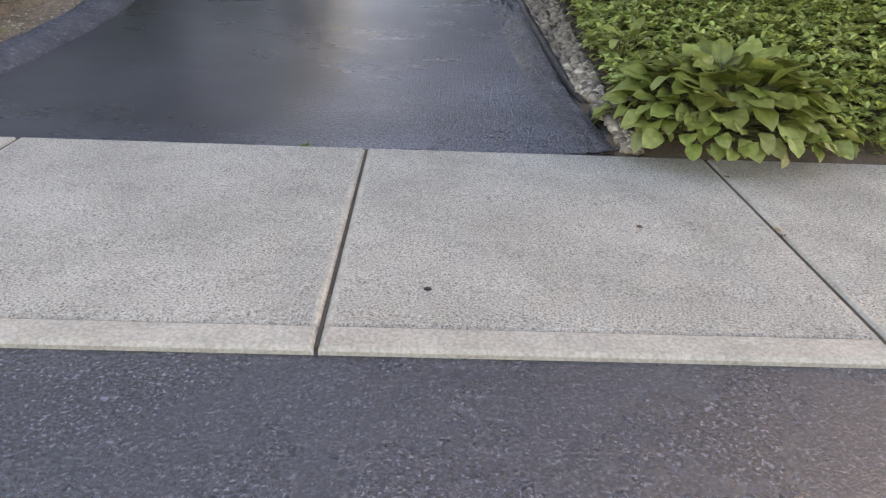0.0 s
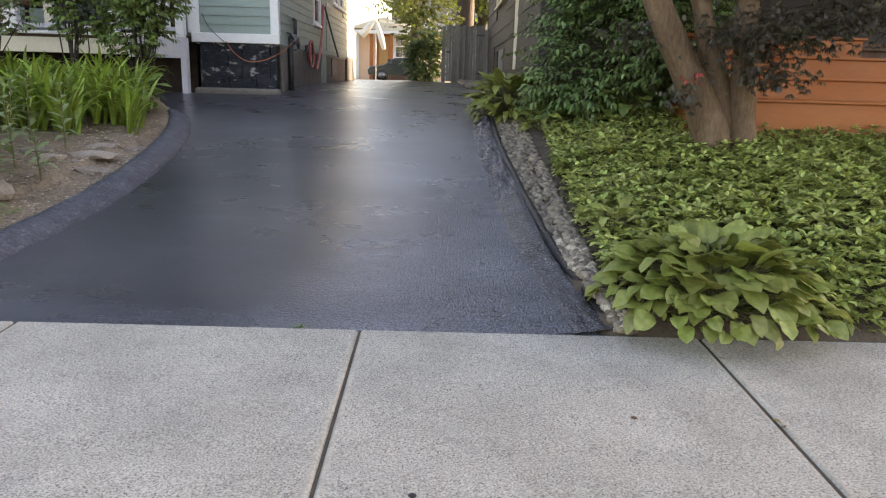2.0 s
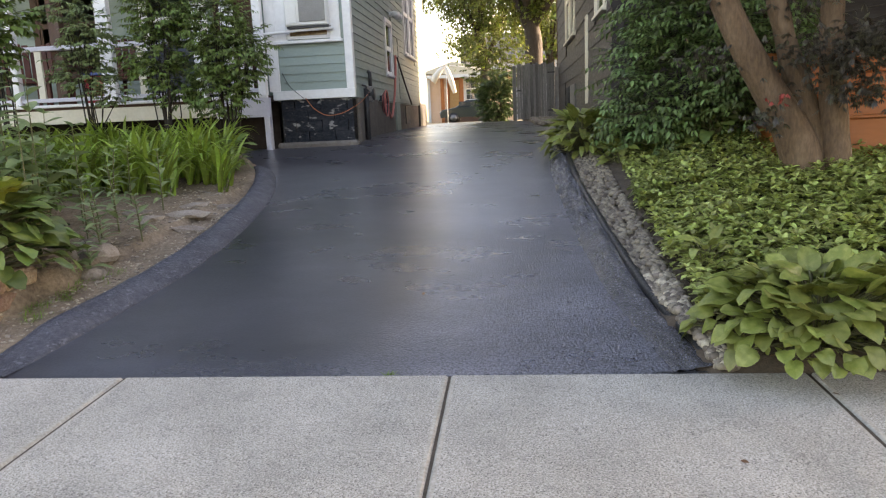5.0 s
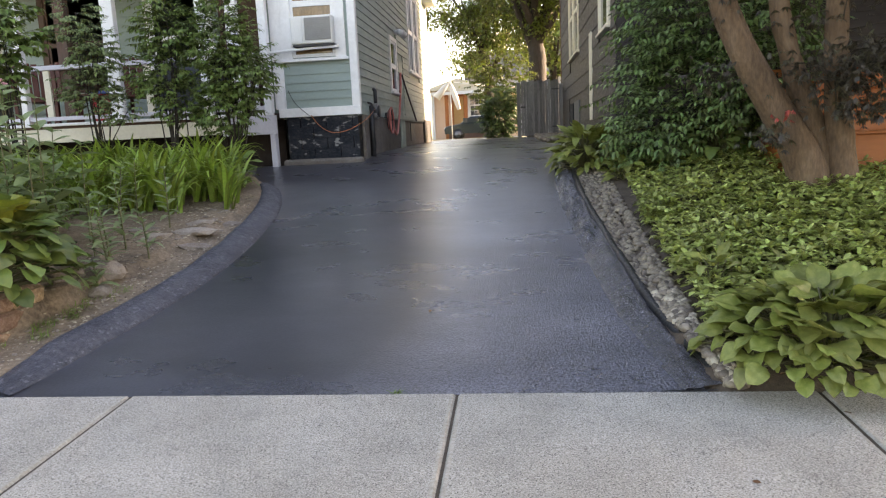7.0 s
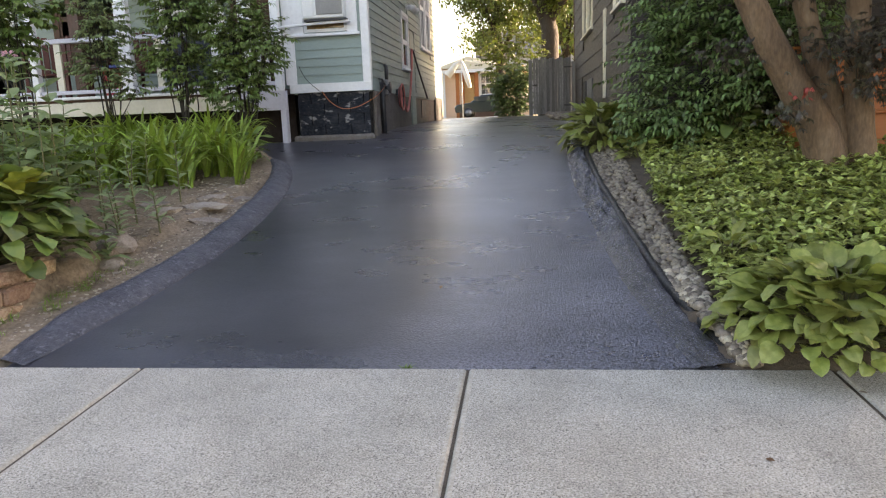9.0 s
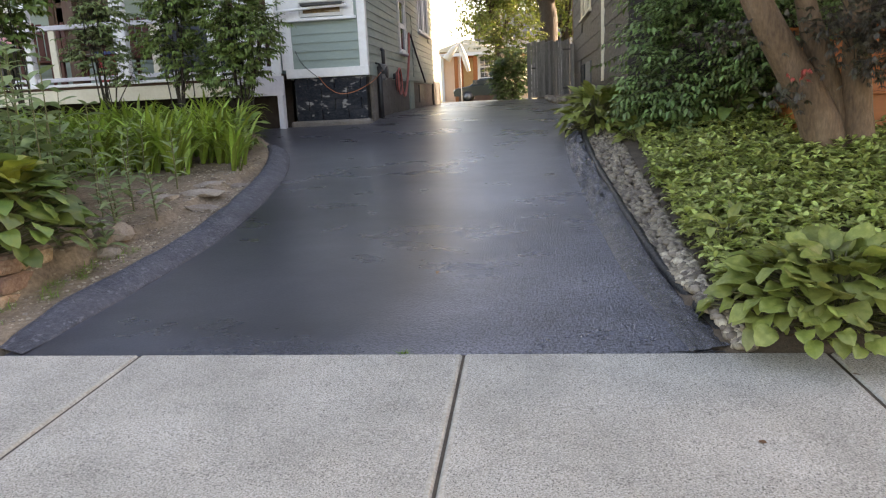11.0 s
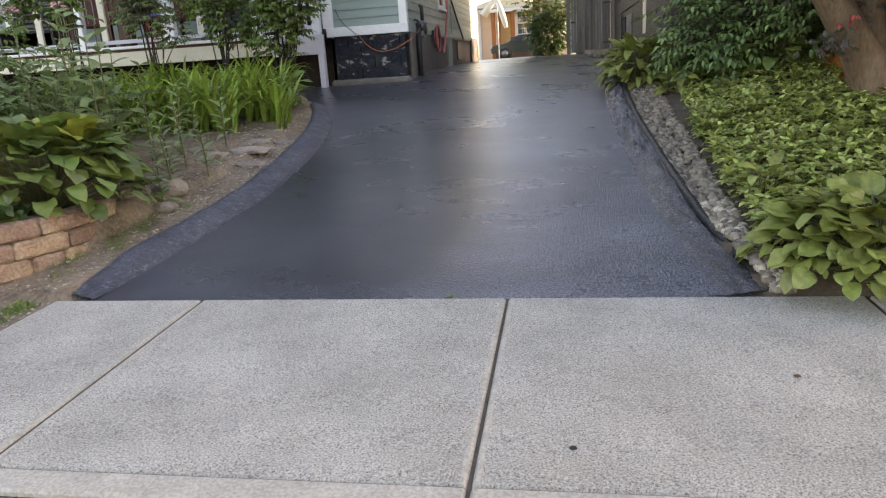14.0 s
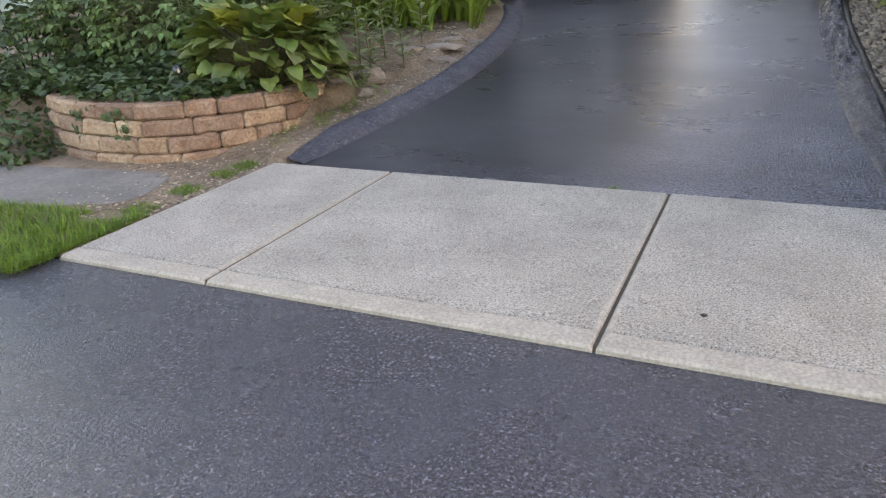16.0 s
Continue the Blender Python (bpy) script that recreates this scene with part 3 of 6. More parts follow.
# roof above the view, added for the shadow it casts
part("roof", mesh_of("roof", [(-22.4, 8.4, 7.5), (-1.5, 8.4, 7.5), (-1.5, 17.5, 7.5), (-22.4, 17.5, 7.5), (-18, 13, 10.6), (-6, 13, 10.6)],
     [(0, 1, 5, 4), (1, 2, 5), (2, 3, 4, 5), (3, 0, 4), (0, 3, 2, 1)], M["roof"]), None, green_house)
part("gutter", boxed(-1.62, -1.46, 8.4, 17.5, 7.42, 7.55, 0.02), M["white_paint"], green_house)
# foundations
found = part("foundation", boxed(-3.12, HOUSE_X - 0.03, HOUSE_Y + 0.05, HOUSE_Y + 0.4, 0.95, 1.80), M["tar"], green_house)
part("foundation", boxed(HOUSE_X - 0.35, HOUSE_X - 0.02, HOUSE_Y + 0.42, 17.9, 0.95, 1.80), M["stone_wall"], green_house, "rough grey stone foundation")
part("footing", boxed(-3.2, HOUSE_X + 0.04, HOUSE_Y - 0.09, HOUSE_Y + 0.05, 0.9, 1.16, 0.03), M["stone_wall"], green_house, "crumbling grey mortar footing")
for row in range(4):
    zb, x = 1.15 + row * 0.163, -3.12 - (0.2 if row % 2 else 0)
    while x < HOUSE_X - 0.04:
        a, b = max(x, -3.12), min(x + 0.40, HOUSE_X - 0.03)
        if b - a > 0.04:
            part("block", boxed(a + 0.001, b - 0.001, HOUSE_Y + 0.004 + 0.004 * random.random(), HOUSE_Y + 0.06, zb + 0.001, zb + 0.162, 0.003), M["black_block"], green_house)
        x += 0.41
# windows
window_parts(green_house, FRONT @ pose(0.23, 0, 2.68), 0.66, 1.55, bars=(1, 1), trim=0.16, glass_mat=M["amber_glass"])
window_parts(green_house, SIDE @ pose(2.98, 0, 2.33), 0.62, 0.95, trim=0.08)
window_parts(green_house, SIDE @ pose(5.5, 0, 2.92), 0.66, 1.75, bars=(2, 1), trim=0.08)
window_parts(green_house, SIDE @ pose(6.34, 0, 2.92), 0.66, 1.75, bars=(2, 1), trim=0.08)
window_parts(green_house, pose(-6.0, 10.6, 2.6), 1.0, 1.5, trim=0.12)
# amber panes: warm light from indoors is painted into their colour
window_parts(green_house, pose(-8.0, 10.6, 2.5), 1.1, 1.7, trim=0.12, mat=M["brown_wood"], glass_mat=M["amber_glass"])
window_parts(green_house, pose(-10.0, 10.6, 2.0), 1.0, 2.1, sashes=1, trim=0.12)
part("door", boxed(-4.75, -3.95, 10.55, 10.6, 1.9, 3.95, 0.01), M["brown_wood"], green_house, "dark brown front door")
bm = bmesh.new()
box(bm, HOUSE_X - 0.02, HOUSE_X + 0.012, HOUSE_Y + 3.9, HOUSE_Y + 4.42, 1.2, 3.05, 0.004)
part("door", bm, M["green_paint"], green_house, "blue-green painted side door")
part("cellar_window", boxed(HOUSE_X - 0.03, HOUSE_X + 0.0, 14.2, 14.9, 1.35, 1.75, 0.01), M["dark_metal"], green_house)
part("bulkhead", boxed(HOUSE_X - 0.02, HOUSE_X + 0.03, 16.5, 17.92, 1.1, 1.86, 0.01), M["dark_metal"], green_house, "black cellar bulkhead")
part("eave_return", boxed(HOUSE_X - 0.02, HOUSE_X + 0.30, 17.3, 18.0, 4.90, 5.08, 0.02), M["cream_paint"], green_house)
# pilasters at the side foundation
for y0, y1, mat in ((9.12, 9.42, "stone_wall"), (9.75, 10.75, "stone_wall")):
    part("pier", boxed(HOUSE_X - 0.03, HOUSE_X + 0.03, y0, y1, 1.0, 1.80, 0.015), M[mat], green_house)
# flat dark panel, shade of the foundation gap put into its colour
part("hatch", boxed(HOUSE_X - 0.03, HOUSE_X + 0.012, 9.43, 9.74, 1.1, 1.79), M["void_shade"], green_house, "dark panel standing in for the shaded gap in the foundation")
part("pipe", tube_mesh("pipe", [(HOUSE_X + 0.05, 9.58, 1.1), (HOUSE_X + 0.05, 9.58, 1.95)], 0.04, M["dark_metal"]), None, green_house)

# porch
porch = thing("porch", "white and brown wooden front porch with railing", "porch")
part("deck", boxed(-13, -3.28, 8.7, 10.6, 1.80, 1.88, 0.006), M["brown_wood"], porch)
part("rim_board", boxed(-13, -4.05, 8.655, 8.70, 1.59, 1.80, 0.004), M["cream_paint"], porch, "cream painted rim board")
part("rim_board", boxed(-4.04, -3.20, 8.62, 8.68, 1.56, 1.84, 0.004), M["lilac_paint"], porch, "weathered lilac rim board")
part("nosing", boxed(-13, -3.24, 8.62, 8.70, 1.842, 1.885, 0.006), M["white_paint"], porch)
part("post", boxed(-3.30, -3.215, 8.60, 8.72, 1.05, 1.56, 0.004), M["lilac_paint"], porch)
for x, w in ((-11.0, 0.07), (-8.9, 0.07), (-7.25, 0.05), (-5.73, 0.10), (-4.27, 0.07), (-3.80, 0.085), (-3.33, 0.06)):
    part("column", boxed(x - w, x + w, 8.70, 8.82, 1.885, 4.5, 0.008), M["white_paint"], porch)
part("column", boxed(-6.68, -6.50, 8.84, 8.98, 1.885, 4.5, 0.008), M["brown_wood"], porch, "brown wooden porch column")
part("rail", boxed(-13, -3.38, 8.71, 8.80, 2.70, 2.77, 0.008), M["lilac_paint"], porch, "greyish flat top rail")
part("rail", boxed(-13, -3.38, 8.73, 8.78, 1.93, 1.99, 0.006), M["lilac_paint"], porch)
for x in (-11.9, -10.0, -8.0, -6.85, -5.2):
    part("baluster", boxed(x - 0.05, x + 0.05, 8.735, 8.775, 1.99, 2.70), M["cream_paint"], porch)
for x in (-3.74, -3.62, -3.50):
    part("baluster", boxed(x - 0.025, x + 0.025, 8.735, 8.775, 1.99, 2.70), M["white_paint"], porch)
part("porch_roof", boxed(-13.3, -3.0, 8.3, 10.6, 4.5, 4.75, 0.02), M["white_paint"], porch)
# dark sheet that stands in for the shade below the deck
part("crawl_space", boxed(-13, -3.3, 9.3, 9.4, 1.0, 1.8), M["void_shade"], porch, "dark brown sheet standing in for shade under the porch")

# dark house
dark_house = thing("house", "dark brown shingled house with cream window frames", "house")
DX, DY0, DY1 = 1.75, 8.2, 19.0
bm = bmesh.new()
# runs on unseen to x=21, widened so its shadow covers the foreground
box(bm, DX + 0.012, 21, DY0, DY1, 0.9, 7.0)
part("wall", bm, M["brown_paint"], dark_house)
DSIDE = pose(DX, 18.3, 0, 0, 0, -90)
clapboards(dark_house, pose(DX, DY1, 0, 0, 0, -90), DY1 - DY0, 1.28, 7.0, 0.30, M["brown_paint"], [(3.0, 5.5, 3.0, 5.0), (8.9, 10.3, 2.8, 5.0), (2.6, 5.6, 1.2, 2.1)])
clapboards(dark_house, pose(DX, DY0, 0), 19.2, 0.95, 7.0, 0.30, M["brown_paint"], [])
window_parts(dark_house, DSIDE @ pose(2.45, 0, 3.08), 0.95, 1.75, trim=0.11, mat=M["cream_paint"])
window_parts(dark_house, DSIDE @ pose(3.65, 0, 3.08), 0.95, 1.75, trim=0.11, mat=M["cream_paint"])
window_parts(dark_house, DSIDE @ pose(8.4, 0, 2.9), 0.95, 1.75, trim=0.11, mat=M["cream_paint"], glass_mat=M["glass"])
window_parts(dark_house, DSIDE @ pose(6.95, 0, 1.6), 0.17, 1.42, sashes=6, trim=0.075, mat=M["cream_paint"], sill=False)
part("corner_board", boxed(DX - 0.03, DX + 0.08, DY1 - 0.05, DY1 + 0.03, 1.25, 7.0, 0.006), M["brown_wood"], dark_house)
part("cellar_door", boxed(DX - 0.02, DX + 0.02, 13.7, 14.9, 1.22, 2.05, 0.01), M["grey_wood"], dark_house, "grey weathered cellar hatch")
part("cellar_window", boxed(DX - 0.012, DX + 0.02, 15.3, 16.1, 1.3, 2.05, 0.01), M["glass"], dark_house)
part("eave", boxed(DX - 0.5, 21.4, 7.8, 19.5, 6.9, 7.1, 0.02), M["cream_paint"], dark_house)
# unseen roof, added to hold off the sun
part("roof", mesh_of("roof", [(1.2, 7.7, 7.1), (21.5, 7.7, 7.1), (21.5, 19.5, 7.1), (1.2, 19.5, 7.1), (11.0, 7.7, 11.0), (11.0, 19.5, 11.0)],
     [(1, 2, 5, 4), (3, 0, 4, 5)], M["roof"]), None, dark_house)
# end triangles out of view, added as dark shapes for the road's reflection
for y in (8.0, 19.2):
    part("gable", mesh_of("gable", [(1.5, y, 7.1), (21.2, y, 7.1), (11.0, y, 10.95), (1.5, y + 0.1, 7.1), (21.2, y + 0.1, 7.1), (11.0, y + 0.1, 10.95)],
         [(0, 1, 2), (3, 5, 4), (0, 2, 5, 3), (1, 4, 5, 2), (0, 3, 4, 1)], M["brown_paint"]), None, dark_house)


# ---- leaves ----
def leaf(length, width, shape, droop=0.3, fold=0.25, wave=0.0):
    """A leaf along +y, its face up; shape: half widths along it. Returns verts and faces."""
    n = len(shape)
    verts = []
    for i, w in enumerate(shape):
        u = i / (n - 1)
        y = length * (u - 0.12 * droop * u * u)
        z = -droop * length * u * u * 0.55
        h = w * width / 2
        e = fold * h + wave * h * math.sin(u * 9)
        verts += [(-h, y, z + e), (0, y, z), (h, y, z + e)]
    faces = []
    for i in range(n - 1):
        a = 3 * i
        faces += [(a, a + 1, a + 4, a + 3), (a + 1, a + 2, a + 5, a + 4)]
    return np.array(verts), faces


def cupped(length, width, shape, droop=0.3, cup=0.3, wave=0.1, twist=0.0):
    """A broad leaf along +y with a sunken midrib, puckered between the veins and wavy at its edge."""
    n, cols, verts, faces = 2 * len(shape) - 1, (-1.0, -0.62, -0.3, 0.0, 0.3, 0.62, 1.0), [], []
    for i in range(n):
        u = i / (n - 1)
        w = float(np.interp(u, np.linspace(0, 1, len(shape)), shape)) * width / 2
        for c in cols:
            z = -droop * length * u * u * 0.55 + cup * w * (1.5 * abs(c) - 1.0 * c * c)
            z += wave * w * abs(c) * math.sin(u * 8 + 2.0 * c + twist) + (0.045 * w if abs(c) in (0.3, 1.0) else 0)
            verts.append((c * w, length * (u - 0.12 * droop * u * u) - 0.05 * length * abs(c) * (1 - u), z + twist * 0.05 * c * w))
    k = len(cols)
    for i in range(n - 1):
        for j in range(k - 1):
            a = i * k + j
            faces.append((a, a + 1, a + k + 1, a + k))
    return np.array(verts), faces


OVAL = (0.25, 0.85, 1.0, 0.7, 0.08)
SMALL = (0.3, 1.0, 0.75, 0.05)
HEART = (0.35, 0.86, 1.0, 1.0, 0.9, 0.64, 0.06)
WEDGE = (0.2, 0.75, 1.0, 0.35)
STRAP = (0.8, 1.0, 0.95, 0.7, 0.05)


def turned(heading, pitch, roll=0.0):
    return np.array((Matrix.Rotation(heading, 3, "Z") @ Matrix.Rotation(pitch, 3, "X") @ Matrix.Rotation(roll, 3, "Y")))


class Bag:
    """Many leaves in one mesh."""

    def __init__(self):
        self.v, self.f, self.n = [], [], 0

    def add(self, shape, at, turn, size=1.0):
        v, f = shape
        self.v.append(v @ turn.T * size + np.array(at))
        self.f += [tuple(i + self.n for i in q) for q in f]
        self.n += len(v)

    def tube(self, points, radii, sides=5):
        v, f = tube(points, radii, sides, False)
        self.v.append(np.array([tuple(p) for p in v]))
        self.f += [tuple(i + self.n for i in q) for q in f]
        self.n += len(v)

    def mesh(self, name, mat):
        return mesh_of(name, np.concatenate(self.v), self.f, mat, True)


rnd = random.Random(7)


def spread(a, b):
    return rnd.uniform(a, b)


# ---- hostas, each blade on its own ----
def hosta(x, y, z, radius, height, count, mat, label, blade=0.2, wide=0.125, stretch=1.0, droop_low=0.9, top_mat=None):
    plant = thing("hosta", label, "plant", x, y, z, group="hostas in the beds")
    shapes = [mesh_of("leaf", *cupped(blade * g, wide, HEART, d, f, w, q), M[mat], True)
              for d, f, w, q, g in ((0.35, 0.28, 0.16, 0.0, 1.0), (0.8, 0.2, 0.2, 2.0, 1.1), (1.2, 0.15, 0.18, 4.0, 0.95), (0.5, 0.4, 0.15, 1.0, 1.05), (1.0, 0.35, 0.22, 3.0, 0.9))]
    tops = [mesh_of("leaf", *cupped(blade, wide, HEART, d, f, 0.25, f * 9), M[top_mat], True) for d, f in ((0.35, 0.5), (0.7, 0.35))] if top_mat else shapes
    stalks = Bag()
    for i in range(count):
        u = (i + 0.5) / count
        a = i * 2.39996 + spread(-0.25, 0.25)
        r = radius * (0.08 + 0.62 * u**0.6) * spread(0.85, 1.1)
        h = height * (1.0 - 0.86 * u**1.4) * spread(0.88, 1.12)
        px, py = r * math.cos(a) * stretch, r * math.sin(a)
        ob = part("leaf", rnd.choice(tops if u < 0.3 and rnd.random() < 0.45 else shapes), None, plant)
        size = spread(0.72, 1.15) * (0.8 + 0.3 * math.sin(math.pi * min(1, u + 0.2)))
        pitch = 0.85 - 1.25 * u * droop_low + spread(-0.35, 0.35)
        turn = Matrix.Rotation(a - math.pi / 2 + spread(-0.3, 0.3), 4, "Z") @ Matrix.Rotation(pitch, 4, "X") @ Matrix.Rotation(spread(-0.55, 0.55), 4, "Y")
        ob.matrix_local = Matrix.Translation((px, py, h)) @ turn @ Matrix.Diagonal((size, size, size, 1))
        stalks.tube([(0.05 * math.cos(a), 0.05 * math.sin(a), -0.02), (px * 0.6, py * 0.6, h * 0.75), (px, py, h)], 0.005, 4)
    part("stalk_clump", stalks.mesh("stalks", M["twig"]), None, plant)
    return plant


hosta(1.95, 2.04, bed_right_z(1.95, 2.2) - 0.05, 0.82, 0.34, 290, "hosta", "lush yellow-green hosta spilling over the sidewalk edge", 0.165, 0.13, stretch=1.05, droop_low=0.85)
hosta(-3.58, 2.82, 0.43, 0.95, 0.60, 260, "hosta_blue", "broad hosta with yellowing leaves behind the block wall", 0.215, 0.165, stretch=1.12, droop_low=0.8, top_mat="hosta_yellow")
hosta(1.22, 7.15, bed_right_z(1.4, 7.0) - 0.05, 0.55, 0.46, 190, "hosta", "bright green hosta beside the driveway top", 0.24, 0.085)
hosta(1.68, 7.2, bed_right_z(1.7, 7.0) - 0.04, 0.5, 0.42, 120, "hosta", "bright green hosta against the shrub foot", 0.22, 0.085)
hosta(1.62, 6.35, bed_right_z(1.6, 6.3) - 0.02, 0.34, 0.22, 40, "hosta", "low yellow-green hosta at the pebble edge", 0.2, 0.09)
hosta(2.55, 6.2, bed_right_z(2.5, 6.2), 0.45, 0.36, 46, "hosta_blue", "deep green hosta in the shade of the shrub", 0.26, 0.15)
hosta(1.62, 2.95, bed_right_z(1.6, 2.95), 0.24, 0.24, 30, "hosta", "small yellow-green hosta among ground cover", 0.15, 0.06)
hosta(-3.05, 6.6, bed_left_z(-3.05, 6.6), 0.3, 0.34, 24, "hosta_blue", "small blue-green hosta at the kerb end", 0.2, 0.1)


# ---- ground cover on the right ----
def spurge():
    bag = Bag()
    shapes = [leaf(0.062, 0.030, WEDGE, d, 0.35) for d in (0.3, 0.7, 1.2)]
    y = 1.86
    while y < 7.6:
        step = 0.062 if y < 5 else 0.078
        x = 1.37
        while x < (6.2 if y < 5 else 5.4):
            px, py = x + spread(-0.04, 0.04), y + spread(-0.04, 0.04)
            x += step
            edge = 1.45 + 0.05 * noise.noise(Vector((py * 3, 1, 0))) + (0.1 if py > 5.2 else 0) + (0.2 if py < 2.15 and px < 2.0 else 0)
            if px < edge or py < 1.87 + 0.05 * noise.noise(Vector((px * 4, 2, 0))) or (py > 5.0 and 2.9 < px):
                continue
            tone = noise.noise(Vector((px * 1.1, py * 1.1, 5)))
            z = bed_right_z(px, py) + 0.13 + 0.05 * tone + spread(-0.055, 0.045)
            a0, lean = spread(0, 6.3), (spread(-0.25, 0.25), spread(-0.3, 0.2))
            k = rnd.choice((7, 8, 9))
            for i in range(k):
                a = a0 + 6.283 * i / k + spread(-0.15, 0.15)
                pitch = spread(0.35, 1.0) + lean[0] * math.cos(a) + lean[1] * math.sin(a)
                bag.add(rnd.choice(shapes), (px, py, z), turned(a, pitch, spread(-0.3, 0.3)), spread(0.8, 1.25))
            for i in range(4):
                bag.add(shapes[1], (px + spread(-0.02, 0.02), py + spread(-0.02, 0.02), z - spread(0.04, 0.09)), turned(spread(0, 6.3), spread(-0.3, 0.3), 0), spread(0.9, 1.2))
        y += step
    return bag.mesh("spurge", M["pachy"])


solid("ground_cover", spurge(), None, "dense yellow-green ground cover of whorled leaves", "ground cover", "stuff")


# ---- shrubs ----
def shrub(name, label, x, y, z, rx, ry, rz, count, mat, size=(0.09, 0.045), shell=0.45, stems=9, droop=0.6, lump=0.25, stem_mat="dark_bark", group="", base_z=None):
    plant = thing(name, label, "shrub", x, y, z - rz if base_z is None else base_z, group=group)
    foot = z - rz if base_z is None else base_z
    shapes = [leaf(size[0], size[1], SMALL, d, 0.2) for d in (0.3, 0.6, 0.9)]
    bag, wood = Bag(), Bag()
    ends = []
    for i in range(stems):
        a, t = i * 2.4, spread(0.3, 1.0)
        tip = (0.7 * rx * t * math.cos(a), 0.7 * ry * t * math.sin(a), (z - foot) + rz * spread(0.2, 0.85))
        mid = (tip[0] * 0.4 + spread(-0.05, 0.05), tip[1] * 0.4, tip[2] * 0.55)
        wood.tube([(tip[0] * 0.12, tip[1] * 0.12, 0), mid, tip], [0.012, 0.009, 0.004], 6)
    n = 0
    while n < count:
        d = Vector((rnd.gauss(0, 1), rnd.gauss(0, 1), rnd.gauss(0, 1))).normalized()
        r = 1.0 - shell * rnd.random() ** 1.6
        r *= 1.0 + lump * noise.noise(d * 2.3 + Vector((x, y, z)))
        # twig with a few leaves
        p = np.array((d.x * rx * r, d.y * ry * r, (z - foot) + d.z * rz * r))
        a = math.atan2(d.y, d.x) - math.pi / 2 + spread(-0.9, 0.9)
        for k in range(5):
            side = a + (0.9 if k % 2 else -0.9) + spread(-0.3, 0.3)
            q = p + np.array((-math.sin(a), math.cos(a), -0.25)) * (0.028 * k) * size[0] / 0.09
            bag.add(rnd.choice(shapes), q, turned(side, -droop + spread(-0.5, 0.45) + 0.5 * d.z, spread(-0.4, 0.4)), spread(0.7, 1.25))
            n += 1
    part("branch_frame", wood.mesh("stems", M[stem_mat]), None, plant)
    part("foliage", bag.mesh("foliage", M[mat]), None, plant)
    return plant


def bushy(name, label, x, y, base, clumps, mat, size=(0.075, 0.034), spray=0.22, stem_mat="dark_bark", group="", pairs=4, stems=3):
    """A shrub of leafy clumps (x, y, z, rx, ry, rz, sprays), each spray a twig with paired leaves, on stems from one foot."""
    plant = thing(name, label, "shrub", x, y, base, group=group)
    shapes = [leaf(size[0], size[1], SMALL, d, 0.25) for d in (0.2, 0.5, 0.9)]
    bag, wood = Bag(), Bag()
    for cx, cy, cz, rx, ry, rz, count in clumps:
        c = Vector((cx - x, cy - y, cz - base))
        for i in range(stems):
            foot = Vector((spread(-0.07, 0.07), spread(-0.07, 0.07), -0.03))
            tip = c + Vector((spread(-0.5, 0.5) * rx, spread(-0.4, 0.4) * ry, spread(-0.2, 0.7) * rz))
            mid = foot.lerp(tip, 0.5) + Vector((spread(-0.08, 0.08), spread(-0.05, 0.05), 0.1))
            wood.tube([foot, mid, tip], [0.011, 0.008, 0.003], 6)
        for i in range(count):
            d = Vector((rnd.gauss(0, 1), rnd.gauss(0, 1), rnd.gauss(0, 1))).normalized()
            r = (1.0 - 0.55 * rnd.random() ** 1.5) * (1.0 + 0.3 * noise.noise(d * 2.6 + c))
            p = np.array((c.x + d.x * rx * r, c.y + d.y * ry * r, c.z + d.z * rz * r))
            a = math.atan2(d.y, d.x) - math.pi / 2 + spread(-0.7, 0.7)
            rise = -0.08 + 0.5 * max(-0.3, d.z) + spread(-0.25, 0.25)
            go = np.array((-math.sin(a) * math.cos(rise), math.cos(a) * math.cos(rise), math.sin(rise)))
            wood.tube([p - go * spray * 0.5, p + go * spray], [0.003, 0.0015], 3)
            for k in range(pairs):
                at = p + go * (spray * (k + 0.4) / pairs)
                for side in (-1, 1):
                    bag.add(rnd.choice(shapes), at, turned(a + side * spread(0.7, 1.15), rise - 0.3 + spread(-0.35, 0.3), spread(-0.35, 0.35)), spread(0.75, 1.2))
            bag.add(rnd.choice(shapes), p + go * spray, turned(a, rise - 0.15, spread(-0.3, 0.3)), spread(0.9, 1.25))
    part("branch_frame", wood.mesh("stems", M[stem_mat]), None, plant)
    part("foliage", bag.mesh("foliage", M[mat]), None, plant)
    return plant


bushy("viburnum_shrub", "large rounded shrub with glossy green leaves in layered sprays", 2.45, 6.85, bed_right_z(2.2, 6.8) - 0.02,
      [(2.5, 6.85, 1.75, 0.98, 0.75, 0.85, 760), (2.62, 6.85, 2.6, 0.92, 0.7, 0.8, 700), (2.05, 6.5, 1.32, 0.60, 0.45, 0.42, 200), (2.9, 6.9, 3.3, 0.85, 0.6, 0.7, 260)],
      "viburnum", (0.082, 0.036), 0.25, stems=4)
bushy("viburnum_shrub", "leafy green shrub growing against the brown house", 3.1, 6.0, bed_right_z(3.1, 6.0) - 0.02,
      [(2.85, 6.0, 1.75, 0.42, 0.34, 0.5, 190), (3.05, 6.05, 2.5, 0.5, 0.36, 0.6, 240)], "viburnum", (0.082, 0.036), 0.24)
LB = bed_left_z(-4, 7.2) - 0.02
ROW = "shrubs before the porch"
